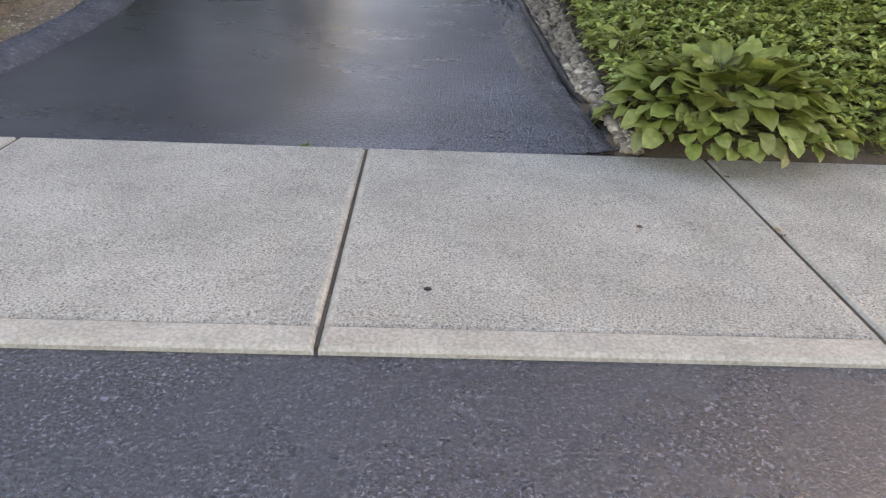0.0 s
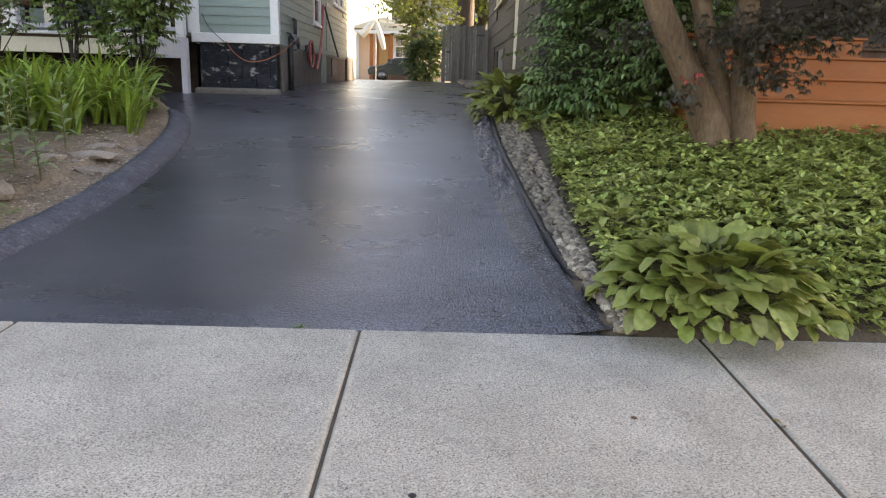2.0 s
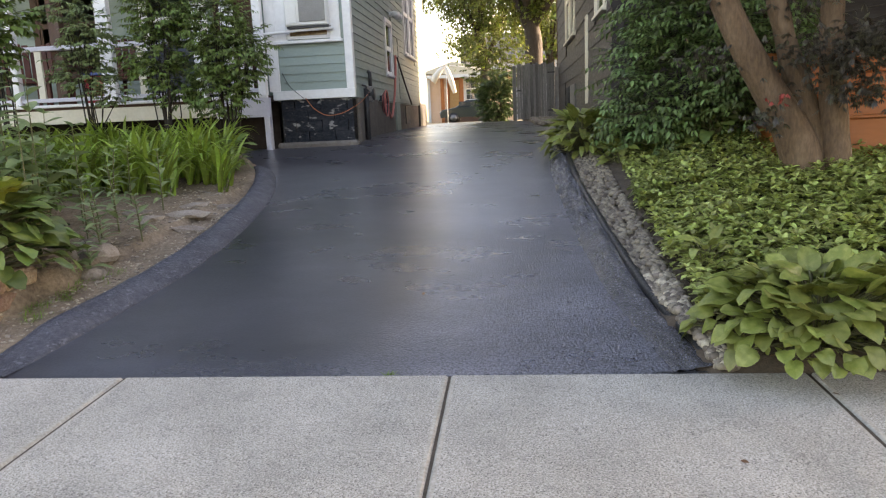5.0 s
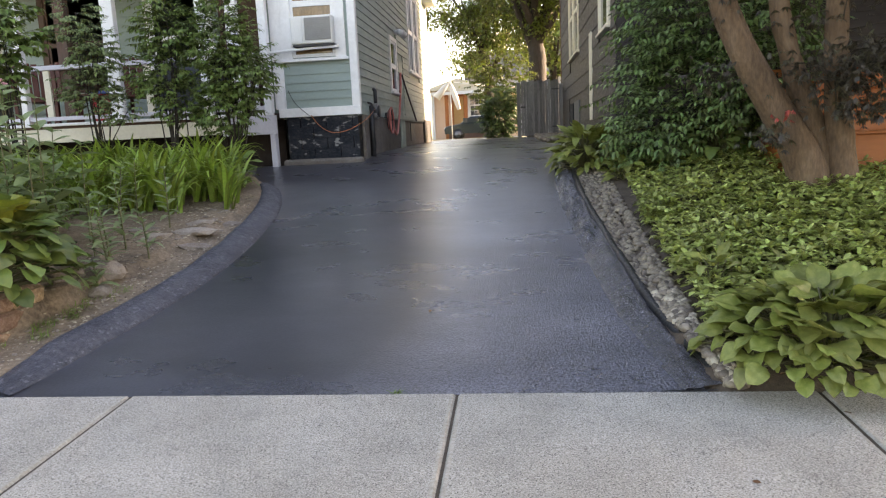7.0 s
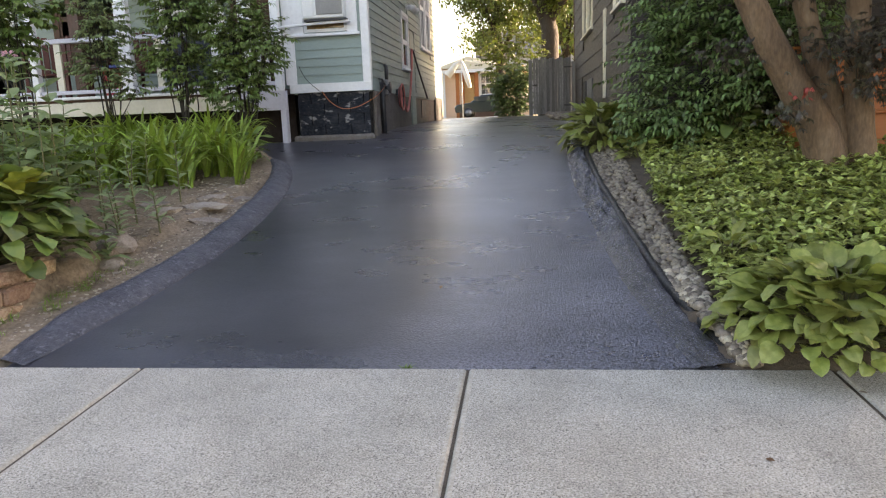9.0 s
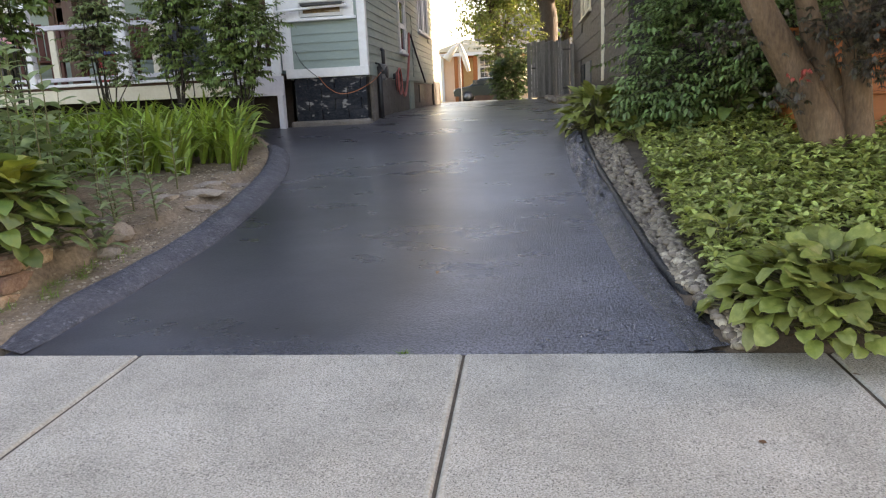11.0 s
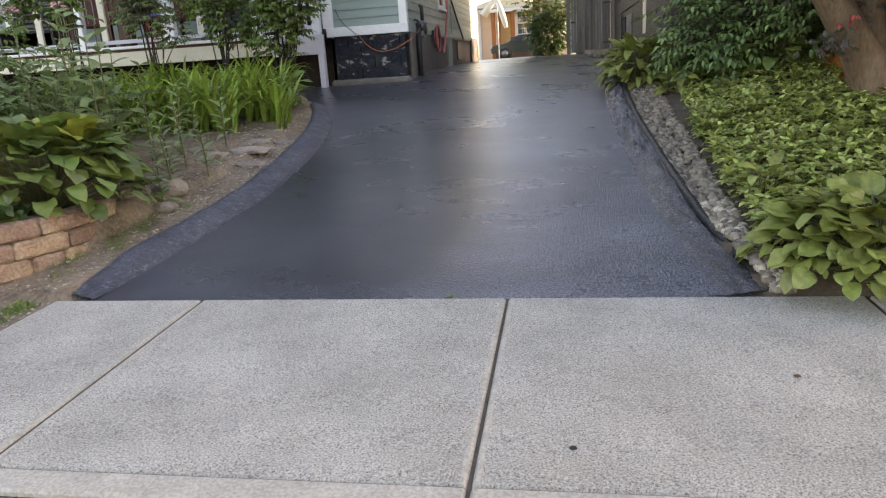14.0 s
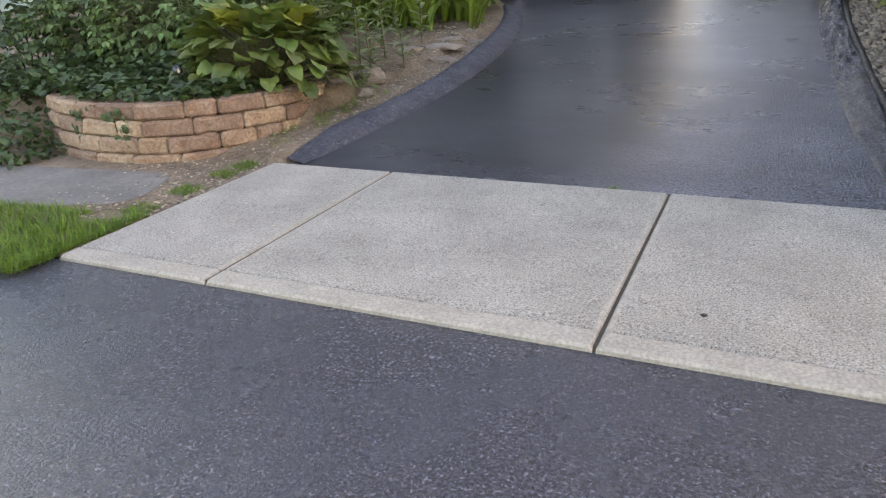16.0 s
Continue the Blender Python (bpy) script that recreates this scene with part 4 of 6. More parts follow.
bushy("flowering_shrub", "tall dense shrub of small leaves before the porch", -3.35, 7.3, LB,
      [(-3.42, 7.3, 2.78, 0.40, 0.34, 0.42, 300), (-3.2, 7.28, 2.3, 0.40, 0.34, 0.36, 310), (-3.4, 7.3, 1.88, 0.34, 0.3, 0.34, 220), (-2.88, 7.3, 2.42, 0.18, 0.2, 0.26, 28), (-3.3, 7.3, 3.35, 0.3, 0.3, 0.3, 60)],
      "rose", (0.062, 0.03), 0.14, group=ROW)
bushy("flowering_shrub", "loose twiggy shrub before the porch", -4.15, 7.3, LB,
      [(-4.1, 7.3, 2.9, 0.34, 0.3, 0.36, 190), (-4.25, 7.3, 2.42, 0.36, 0.3, 0.3, 190), (-3.98, 7.3, 2.02, 0.3, 0.26, 0.3, 130), (-4.3, 7.3, 3.4, 0.3, 0.3, 0.3, 50)],
      "rose", (0.062, 0.03), 0.14, group=ROW)
bushy("flowering_shrub", "sparse olive shrub before the porch", -5.1, 7.2, LB,
      [(-5.1, 7.2, 2.75, 0.28, 0.26, 0.38, 130), (-5.2, 7.2, 2.25, 0.32, 0.26, 0.3, 115), (-4.82, 7.2, 1.98, 0.26, 0.2, 0.22, 45), (-5.3, 7.2, 3.2, 0.3, 0.26, 0.3, 40)],
      "milkweed", (0.06, 0.03), 0.14, group=ROW)
bushy("flowering_shrub", "tall dark large-leaved shrub at the porch corner", -6.2, 7.1, LB,
      [(-6.1, 7.1, 2.95, 0.36, 0.3, 0.4, 60), (-6.6, 7.1, 2.6, 0.5, 0.3, 0.5, 90), (-6.5, 7.1, 3.4, 0.5, 0.3, 0.4, 60)],
      "rose", (0.10, 0.06), 0.2, group=ROW)
shrub("garden_shrub", "leafy green shrub behind the block wall", -5.9, 4.4, 1.0, 1.2, 0.9, 0.75, 2400, "milkweed", (0.10, 0.055), 0.6, 8, 0.3, 0.5, base_z=0.4)
shrub("garden_shrub", "dark green bush with small leaves", -4.9, 4.9, 1.05, 0.8, 0.6, 0.62, 2200, "rose", (0.07, 0.035), 0.7, 8, 0.3, 0.4, base_z=0.45)
shrub("garden_shrub", "tall leafy olive shrub at the garden's far end", -7.0, 5.4, 1.7, 1.3, 0.8, 1.2, 3800, "rose", (0.09, 0.05), 0.6, 8, 0.3, 0.5, base_z=0.5)
shrub("garden_shrub", "bushy mixed greenery at the lawn's edge", -7.2, 3.2, 0.75, 1.4, 1.0, 0.8, 2400, "ivy", (0.09, 0.06), 0.7, 8, 0.3, 0.5, base_z=0.05)

bushy("garden_shrub", "pale yellow-green leafy shrub above the block wall", -5.4, 3.3, 0.42,
      [(-5.45, 3.3, 0.98, 0.65, 0.45, 0.5, 210), (-6.4, 3.5, 1.05, 0.8, 0.55, 0.62, 260), (-4.75, 3.55, 0.92, 0.45, 0.4, 0.42, 130), (-7.3, 4.0, 1.2, 0.8, 0.6, 0.8, 200)],
      "viburnum", (0.075, 0.048), 0.17, stem_mat="twig")


# ---- daylilies ----
def arching(length, width, rise, fall):
    """A strap leaf along +y that rises at one angle and bends over to another."""
    verts, faces, y, z, n = [], [], 0.0, 0.0, 8
    for i in range(n):
        u = i / (n - 1)
        w = width / 2 * (0.75 + 0.5 * u if u < 0.5 else 1.0 - 0.93 * ((u - 0.5) / 0.5) ** 1.6)
        verts += [(-w, y, z + 0.35 * w), (0, y, z), (w, y, z + 0.35 * w)]
        a = rise + (fall - rise) * u ** 1.8
        y, z = y + length / (n - 1) * math.cos(a), z + length / (n - 1) * math.sin(a)
    for i in range(n - 1):
        a = 3 * i
        faces += [(a, a + 1, a + 4, a + 3), (a + 1, a + 2, a + 5, a + 4)]
    return np.array(verts), faces


def daylilies():
    bag = Bag()
    shapes = [arching(0.78, 0.048, r, f) for r, f in ((1.45, 0.4), (1.4, -0.5), (1.3, -1.0), (1.2, -0.2), (1.35, -1.4))]
    for _ in range(210):
        y = spread(5.45, 7.3)
        x = spread(-6.2, x_on(LEFT_IN, y) - 0.50)
        z = bed_left_z(x, y)
        big = spread(0.75, 1.05)
        for k in range(12):
            a = spread(0, 6.283)
            bag.add(rnd.choice(shapes), (x + 0.05 * math.cos(a), y + 0.05 * math.sin(a), z), turned(a, spread(-0.12, 0.12), spread(-0.2, 0.2)), big * spread(0.6, 1.05))
    return bag.mesh("daylilies", M["lily"])


solid("daylily_leaves", daylilies(), None, "dense clump of arching strap-like daylily leaves", "plant", "stuff")


# ---- tall milkweed and weeds ----
BROAD = [mesh_of("leaf", *leaf(0.26, 0.115, OVAL, d, 0.3), M["milkweed"], True) for d in (0.3, 0.7)]
NARROW = [mesh_of("leaf", *leaf(0.18, 0.05, OVAL, d, 0.3), M["milkweed"], True) for d in (0.3, 0.8)]


def stalk_plant(name, label, x, y, z, height, blades, pairs, flower=False, lean=0.1):
    plant = thing(name, label, "plant", x, y, z, group="tall stalks in the garden bed")
    stem = Bag()
    dx, dy = spread(-lean, lean), spread(-lean, lean)
    stem.tube([(0, 0, -0.02), (dx * 0.4, dy * 0.4, height * 0.5), (dx, dy, height)], [0.009, 0.007, 0.004], 5)
    part("stem", stem.mesh("stem", M["twig"]), None, plant)
    for i in range(pairs):
        u = (i + 1) / pairs
        a = i * 1.57 + spread(-0.3, 0.3)
        for s in (0, math.pi):
            ob = part("leaf", rnd.choice(blades), None, plant)
            k = spread(0.75, 1.1) * (1.15 - 0.45 * u)
            turn = Matrix.Rotation(a + s, 4, "Z") @ Matrix.Rotation(spread(0.15, 0.75), 4, "X") @ Matrix.Rotation(spread(-0.3, 0.3), 4, "Y")
            ob.matrix_local = Matrix.Translation((dx * u * u, dy * u * u, height * (0.12 + 0.86 * u))) @ turn @ Matrix.Diagonal((k, k, k, 1))
    if flower:
        petals = Bag()
        small = leaf(0.03, 0.016, OVAL, 0.4, 0.2)
        for i in range(46):
            d = Vector((rnd.gauss(0, 1), rnd.gauss(0, 1), abs(rnd.gauss(0, 0.8)))).normalized()
            petals.add(small, (dx + d.x * 0.05, dy + d.y * 0.05, height + 0.02 + d.z * 0.035), turned(math.atan2(d.y, d.x) - 1.57, d.z, spread(-1, 1)), 1)
        part("flower_head", petals.mesh("flower_head", M["pink"]), None, plant, "pale pink flower head")


for x, y, h, fl in ((-4.25, 3.9, 1.0, False), (-4.6, 4.1, 1.15, True), (-4.9, 3.9, 1.05, True), (-5.3, 4.2, 1.2, True), (-4.05, 4.3, 0.95, False),
                    (-5.6, 3.8, 1.1, False), (-4.45, 4.6, 1.15, True), (-3.95, 3.75, 0.75, False), (-4.75, 3.6, 1.0, False), (-4.4, 4.25, 1.1, False),
                    (-5.1, 4.45, 1.25, True), (-4.2, 4.75, 1.0, False), (-5.0, 3.5, 0.9, False), (-4.55, 3.45, 0.8, False), (-5.45, 4.6, 1.3, True), (-3.85, 4.15, 1.35, False), (-3.7, 4.5, 0.9, False), (-4.0, 3.9, 1.45, False), (-4.15, 4.2, 1.4, False), (-3.75, 3.85, 1.2, False)):
    stalk_plant("milkweed_plant", "upright broad-leaved stalk with pink buds" if fl else "upright broad-leaved pale green stalk", x, y, bed_left_z(x, y) - 0.01, h * (1.3 if fl else 1.05), BROAD, 9, fl)
for x, y, h in ((-3.05, 3.75, 0.5), (-2.95, 3.55, 0.42), (-3.2, 4.25, 0.55), (-3.35, 4.0, 0.5), (-2.85, 4.0, 0.36), (-3.5, 4.7, 0.6), (-3.1, 4.9, 0.55), (-2.9, 3.3, 0.25), (-3.6, 5.2, 0.6)):
    stalk_plant("weed", "spindly narrow-leaved grey-green weed in dirt", x, y, bed_left_z(x, y) - 0.01, h * 1.1, NARROW, 9, False, 0.06)


# ---- ivy, lawn strip, weeds along the dirt ----
def ivy():
    bag = Bag()
    shapes = [leaf(0.065, 0.055, HEART, d, 0.2) for d in (0.3, 0.7)]
    for _ in range(4200):
        x = spread(-6.6, -3.25)
        wall = float(np.interp(x, WALL_X, WALL_Y))
        y = wall + spread(0.12, 1.7) * (1 if rnd.random() > 0.35 else 0.3)
        if math.hypot(x + 3.55, y - 2.85) < 0.45:
            continue
        heap = 0.13 + 0.16 * noise.noise(Vector((x * 2, y * 2, 0))) + 0.10 * min(1, (y - wall))
        bag.add(rnd.choice(shapes), (x, y, max(0.46, bed_left_z(x, y)) + max(0.02, heap) * rnd.random() ** 0.5), turned(spread(0, 6.3), spread(-0.6, 0.3), spread(-0.4, 0.4)), spread(0.7, 1.3))
    for _ in range(900):
        x, y = spread(-6.4, -4.75), spread(1.1, 2.2)
        bag.add(rnd.choice(shapes), (x, y, bed_left_z(x, y) + spread(0.02, 0.5) * max(0, min(1, (-4.6 - x)))), turned(spread(0, 6.3), spread(-0.8, 0.2), 0), spread(0.7, 1.3))
    for _ in range(60):
        x = rnd.choice((-4.05, -4.45)) + spread(-0.12, 0.12)
        y = float(np.interp(x, WALL_X, WALL_Y)) - 0.03
        bag.add(shapes[1], (x, y, spread(0.2, 0.5)), turned(math.pi + spread(-0.5, 0.5), -1.2, 0), spread(0.6, 1.0))
    return bag.mesh("ivy", M["ivy"])


solid("ivy", ivy(), None, "dark green ivy creeping over the block wall", "ivy", "stuff")


def lawn():
    bag = Bag()
    blade = [leaf(0.09, 0.006, (1, 0.8, 0.1), d, 0.3) for d in (0.3, 0.8, 1.3)]
    for _ in range(16000):
        x = -2.86 - 5.0 * rnd.random() ** 1.5
        edge = 0.55 + 0.12 * noise.noise(Vector((x * 2, 0, 0))) - 0.10 * max(0, -3.6 - x)
        if x > -3.2:
            edge = 0.25 + 1.0 * (x + 3.25) + 0.1 * noise.noise(Vector((x * 9, 0, 3)))
        y = spread(-0.25, max(0.1, edge))
        bag.add(rnd.choice(blade), (x, y, max(-0.03, bed_left_z(x, max(0.0, y))) - 0.005), turned(spread(0, 6.3), spread(0.6, 1.5)), spread(0.5, 1.1))
    for _ in range(2600):
        u = rnd.random()
        x, y = -2.86 - 0.16 * rnd.random() - 0.05, 0.6 + 1.2 * u
        if noise.noise(Vector((y * 5, 0, 0))) < 0.0:
            continue
        bag.add(rnd.choice(blade), (x, y, bed_left_z(x, y) - 0.004), turned(spread(0, 6.3), spread(0.5, 1.4)), spread(0.3, 0.7))
    for _ in range(2600):
        x = spread(-3.2, -2.5)
        y = spread(1.9, 3.4)
        if x > x_on(LEFT_IN, y) - 0.42 or noise.noise(Vector((x * 5, y * 5, 0))) < 0.02:
            continue
        bag.add(rnd.choice(blade), (x, y, bed_left_z(x, y) - 0.004), turned(spread(0, 6.3), spread(0.5, 1.4)), spread(0.35, 0.9))
    return bag.mesh("grass", M["grass"])


solid("grass", lawn(), None, "short bright green grass along the verge", "grass", "stuff")


# ---- the maple ----
maple = thing("maple_tree", "multi-stemmed tree with smooth brown bark and purple leaves", "tree", 2.98, 4.62, bed_right_z(2.98, 4.62) - 0.03)


def limb(points, radii, sides=14):
    pts = curve(points, 26)
    rr = np.interp(np.linspace(0, 1, 26), np.linspace(0, 1, len(radii)), radii)
    v, f = tube([tuple(p) for p in pts], list(rr), sides)
    v = [p + 0.012 * Vector((noise.noise(p * 5), noise.noise(p * 5 + Vector((9, 0, 0))), 0)) for p in v]
    return mesh_of("stem", v, f, M["bark"], True)


part("stem", limb([(-0.10, 0, -0.06), (-0.12, 0, 0.15), (-0.22, -0.01, 0.42), (-0.40, -0.02, 0.74), (-0.68, -0.03, 1.22), (-0.875, 0.0, 1.69), (-1.05, 0.05, 2.4), (-1.25, 0.1, 3.4)],
     [0.195, 0.172, 0.158, 0.135, 0.118, 0.11, 0.09, 0.06]), None, maple)
part("stem", limb([(0.16, -0.02, -0.06), (0.145, -0.01, 0.15), (0.115, 0.0, 0.47), (0.09, 0.02, 0.9), (0.075, 0.05, 1.63), (0.16, 0.1, 2.3), (0.4, 0.1, 3.2)],
     [0.15, 0.13, 0.12, 0.105, 0.09, 0.08, 0.05]), None, maple)
part("stem", limb([(0.0, 0.08, -0.06), (-0.03, 0.08, 0.3), (-0.13, 0.08, 0.72), (-0.27, 0.1, 1.2), (-0.375, 0.1, 1.66), (-0.42, 0.1, 2.5), (-0.35, 0.2, 3.4)],
     [0.15, 0.14, 0.115, 0.085, 0.085, 0.07, 0.05]), None, maple)


def maple_foliage():
    bag, reds, twigs = Bag(), Bag(), Bag()
    finger = leaf(0.070, 0.015, OVAL, 0.5, 0.2)

    def palm(b, p, size=1.0):
        a0, tilt = spread(0, 6.3), spread(-0.9, 0.1)
        for k in (-1.1, -0.55, 0, 0.55, 1.1):
            b.add(finger, p, turned(a0 + k, tilt, 0), size * (1.0 - 0.22 * abs(k)))

    # high clumps are unseen, added to shade the bed and darken road reflections
    for cx, cy, cz, r, n in ((0.0, -0.35, 1.02, 0.30, 230), (0.25, -0.34, 1.10, 0.32, 260), (0.55, -0.3, 1.18, 0.36, 260), (0.15, -0.36, 0.76, 0.26, 170),
                            (0.95, -0.35, 1.3, 0.45, 220), (1.4, -0.3, 1.4, 0.5, 240), (-0.57, -0.3, 0.56, 0.16, 45), (-0.93, 0.05, 1.1, 0.24, 80), (1.9, -0.2, 1.5, 0.5, 240),
                            (-0.28, -0.3, 1.15, 0.2, 50), (-0.2, 0.0, 1.5, 0.25, 50), (-0.95, -0.1, 1.7, 0.25, 40), (0.35, -0.1, 1.75, 0.4, 120), (-0.3, 0.1, 2.3, 0.5, 200),
                            (0.5, -0.1, 2.2, 0.6, 240), (1.2, -0.2, 2.5, 0.9, 600), (0.2, -0.6, 2.8, 0.9, 420), (-0.9, 0.2, 2.9, 0.9, 420), (1.9, 0.0, 2.8, 0.9, 600), (3.0, -0.2, 2.9, 1.0, 600),
                            (0.4, 0.6, 3.1, 1.0, 420), (0.9, -1.0, 3.6, 1.2, 520), (-0.6, -0.8, 3.8, 1.2, 520), (2.3, -0.6, 3.6, 1.2, 520),
                            (0.3, -1.7, 4.3, 1.3, 620), (1.7, -1.8, 4.3, 1.3, 620), (3.0, -1.4, 4.2, 1.3, 620), (0.9, -0.8, 5.1, 1.4, 560), (2.4, -0.6, 5.0, 1.4, 560),
                            (2.2, -1.3, 4.1, 1.2, 700), (3.3, -0.7, 4.9, 1.4, 800), (1.5, -2.0, 4.9, 1.2, 700), (3.6, -1.6, 4.2, 1.3, 700)):
        for s in range(4):
            rise = min(2.3, max(0.45, cz - spread(0.05, 0.5)))
            start = Vector((-0.42 - 0.33 * (rise - 0.72) if cx < -0.4 else 0.09, 0.0, rise))
            end = Vector((cx + spread(-r, r), cy + spread(-r, r) * 0.6, cz + spread(-0.4, 0.4) * r))
            mid = start.lerp(end, 0.55) + Vector((spread(-0.05, 0.05), spread(-0.05, 0.05), 0.08))
            twigs.tube([start, mid, end], [0.007, 0.004, 0.002], 4)
        for _ in range(n):
            d = Vector((rnd.gauss(0, 1), rnd.gauss(0, 0.7), rnd.gauss(0, 0.55)))
            # leaves enlarged in the unseen upper clumps so they block more light
            palm(bag, (cx + d.x * r * 0.62, cy + d.y * r * 0.62, cz + d.z * r * 0.55), spread(0.8, 1.3) * (2.2 if cz > 3.5 else 1.6 if cz > 2.45 else 1.0))
    for _ in range(11):
        palm(reds, (-0.47 + spread(-0.08, 0.08), -0.30 + spread(-0.05, 0.05), 0.72 + spread(-0.05, 0.05)), spread(0.6, 0.9))
    return bag, reds, twigs


bag, reds, twigs = maple_foliage()
part("foliage", bag.mesh("foliage", M["maple"]), None, maple, "purple-brown feathery foliage")
part("foliage", reds.mesh("foliage", M["red_leaf"]), None, maple, "small tuft of scarlet leaves")
part("twig_spray", twigs.mesh("twigs", M["dark_bark"]), None, maple)


# ---- trees behind ----
def tree(x, y, z, height, trunk, crown, count, label, mat="back_leaf", size=0.16, low=0.35):
    t = thing("tree", label, "tree", x, y, z, group="trees behind the houses")
    wood = Bag()
    wood.tube([(0, 0, -0.1), (0.1, 0, height * 0.3), (spread(-0.3, 0.3), 0.2, height * 0.65), (0, 0, height * 0.95)], [trunk, trunk * 0.8, trunk * 0.5, 0.05], 10)
    limbs = []
    for i in range(9):
        a = i * 2.4
        tip = Vector((crown * 0.75 * math.cos(a), crown * 0.75 * math.sin(a), height * spread(0.5, 0.95)))
        base = Vector((0, 0, height * spread(0.25, 0.5)))
        wood.tube([base, base.lerp(tip, 0.5) + Vector((0, 0, 0.3)), tip], [trunk * 0.4, trunk * 0.25, 0.03], 6)
        limbs.append((base, tip))
    part("trunk", wood.mesh("trunk", M["dark_bark"]), None, t)
    bag = Bag()
    shapes = [leaf(size, size * 0.6, OVAL, d, 0.2) for d in (0.3, 0.8)]
    clumps = []
    for i in range(46):
        d = Vector((rnd.gauss(0, 1), rnd.gauss(0, 1), rnd.gauss(0, 1))).normalized() * spread(0.35, 1.0)
        clumps.append((d.x * crown, d.y * crown, height * (low + (1 - low) * (0.5 + 0.5 * d.z)), spread(0.3, 0.75) * crown * 0.45))
    for i in range(count):
        cx, cy, cz, r = clumps[i % len(clumps)]
        p = (cx + rnd.gauss(0, 0.5) * r, cy + rnd.gauss(0, 0.5) * r, cz + rnd.gauss(0, 0.45) * r)
        bag.add(rnd.choice(shapes), p, turned(spread(0, 6.3), spread(-1.1, 0.4), spread(-0.5, 0.5)), spread(0.7, 1.4))
    part("crown", bag.mesh("crown", M[mat]), None, t)
    return t


tree(1.2, 25.5, 1.25, 9.5, 0.40, 3.1, 24000, "tall leafy tree behind the wooden gate", size=0.13, low=0.37)
tree(-0.9, 33.0, 1.25, 9.0, 0.26, 2.9, 17000, "sunlit leafy tree in the back yard", size=0.14, low=0.33)
tree(5.5, 30.0, 1.25, 12.0, 0.3, 4.5, 5000, "large leafy tree behind the brown house", size=0.26)
tree(-9.0, 36.0, 1.25, 11.0, 0.3, 4.5, 4500, "broad leafy tree in the back yard", size=0.26)
tree(4.0, 62.0, 1.2, 13.0, 0.4, 6.0, 5000, "distant leafy tree beyond the back street", size=0.4)
bushy("boundary_bush", "dark bush beside the wooden gate catching sunlight", 0.0, 19.4, 1.28,
      [(-0.05, 19.4, 1.88, 0.48, 0.4, 0.6, 330), (0.1, 19.5, 2.4, 0.38, 0.36, 0.4, 150)], "ivy", (0.10, 0.05), 0.2)
bushy("boundary_bush", "sunlit yellow-green shrub rising behind the dark bush", -0.2, 22.5, 1.28,
      [(-0.3, 22.5, 2.9, 0.75, 0.5, 0.7, 130), (-0.5, 22.5, 3.7, 0.7, 0.5, 0.6, 110), (0.3, 22.6, 3.4, 0.6, 0.5, 0.8, 110)], "back_leaf", (0.11, 0.055), 0.25)

# ---- window air conditioner, meter, cords ----
ac = thing("air_conditioner", "white window air conditioner with grey grille in the sash", "air conditioner", -2.58, HOUSE_Y - 0.2, 2.85)
part("body", boxed(-0.32, 0.31, -0.0, 0.26, 0.0, 0.40, 0.012), M["plastic_white"], ac)
part("grille", boxed(-0.10, 0.29, -0.012, 0.002, 0.05, 0.37, 0.004), M["ac_grille"], ac)
for i in range(11):
    part("louver", boxed(-0.10, 0.29, -0.018, -0.012, 0.062 + i * 0.028, 0.07 + i * 0.028), M["ac_grille"], ac)
part("side_panel", boxed(-0.305, -0.14, -0.01, 0.002, 0.03, 0.38, 0.004), M["plastic_white"], ac)
part("bracket", boxed(-0.30, 0.33, 0.02, 0.2, -0.035, -0.002, 0.004), M["dark_metal"], ac)

meter = thing("gas_meter", "dark grey utility meter on the house side", "meter", HOUSE_X + 0.06, 9.75, 1.86)
part("body", tube_mesh("body", [(0.0, 0, 0.0), (0.09, 0, 0.0)], 0.095, M["dark_metal"], 16), None, meter)
part("box", boxed(-0.06, 0.07, -0.09, 0.09, -0.12, 0.13, 0.02), M["metal"], meter)
part("pipe", tube_mesh("pipe", [(0.03, 0, 0.12), (0.03, 0, 0.34), (0.0, 0.05, 0.36)], 0.03, M["dark_metal"]), None, meter)
part("pipe", tube_mesh("pipe", [(0.02, -0.1, 0.05), (0.02, -0.35, 0.12), (-0.02, -0.4, 0.13)], 0.014, M["dark_metal"]), None, meter)

cord = curve([(-2.72, HOUSE_Y - 0.05, 1.82), (-2.6, HOUSE_Y - 0.06, 1.66), (-2.42, HOUSE_Y - 0.06, 1.55), (-2.2, HOUSE_Y - 0.06, 1.56), (-2.0, HOUSE_Y - 0.07, 1.64), (-1.92, HOUSE_Y + 0.3, 1.75), (-1.9, HOUSE_Y + 0.8, 1.9)], 30)
solid("extension_cord", tube_mesh("cord", [tuple(p) for p in cord], 0.0065, M["orange_cord"], 6), None, "orange extension cord drooping along the foundation", "cord")
wire = curve([(-3.05, HOUSE_Y - 0.05, 2.2), (-2.95, HOUSE_Y - 0.05, 2.0), (-2.74, HOUSE_Y - 0.06, 1.81)], 10)
solid("cable", tube_mesh("cable", [tuple(p) for p in wire], 0.005, M["dark_metal"], 5), None, "thin dark cable along the clapboards", "cable")
ledge = [(-3.9, HOUSE_Y - 0.12, 2.74), (-3.3, HOUSE_Y - 0.12, 2.76), (-2.7, HOUSE_Y - 0.13, 2.79), (-2.2, HOUSE_Y - 0.14, 2.80)]
solid("support_pole", tube_mesh("pole", ledge, 0.022, M["white_paint"], 8), None, "white pole propped under the window unit", "pole")
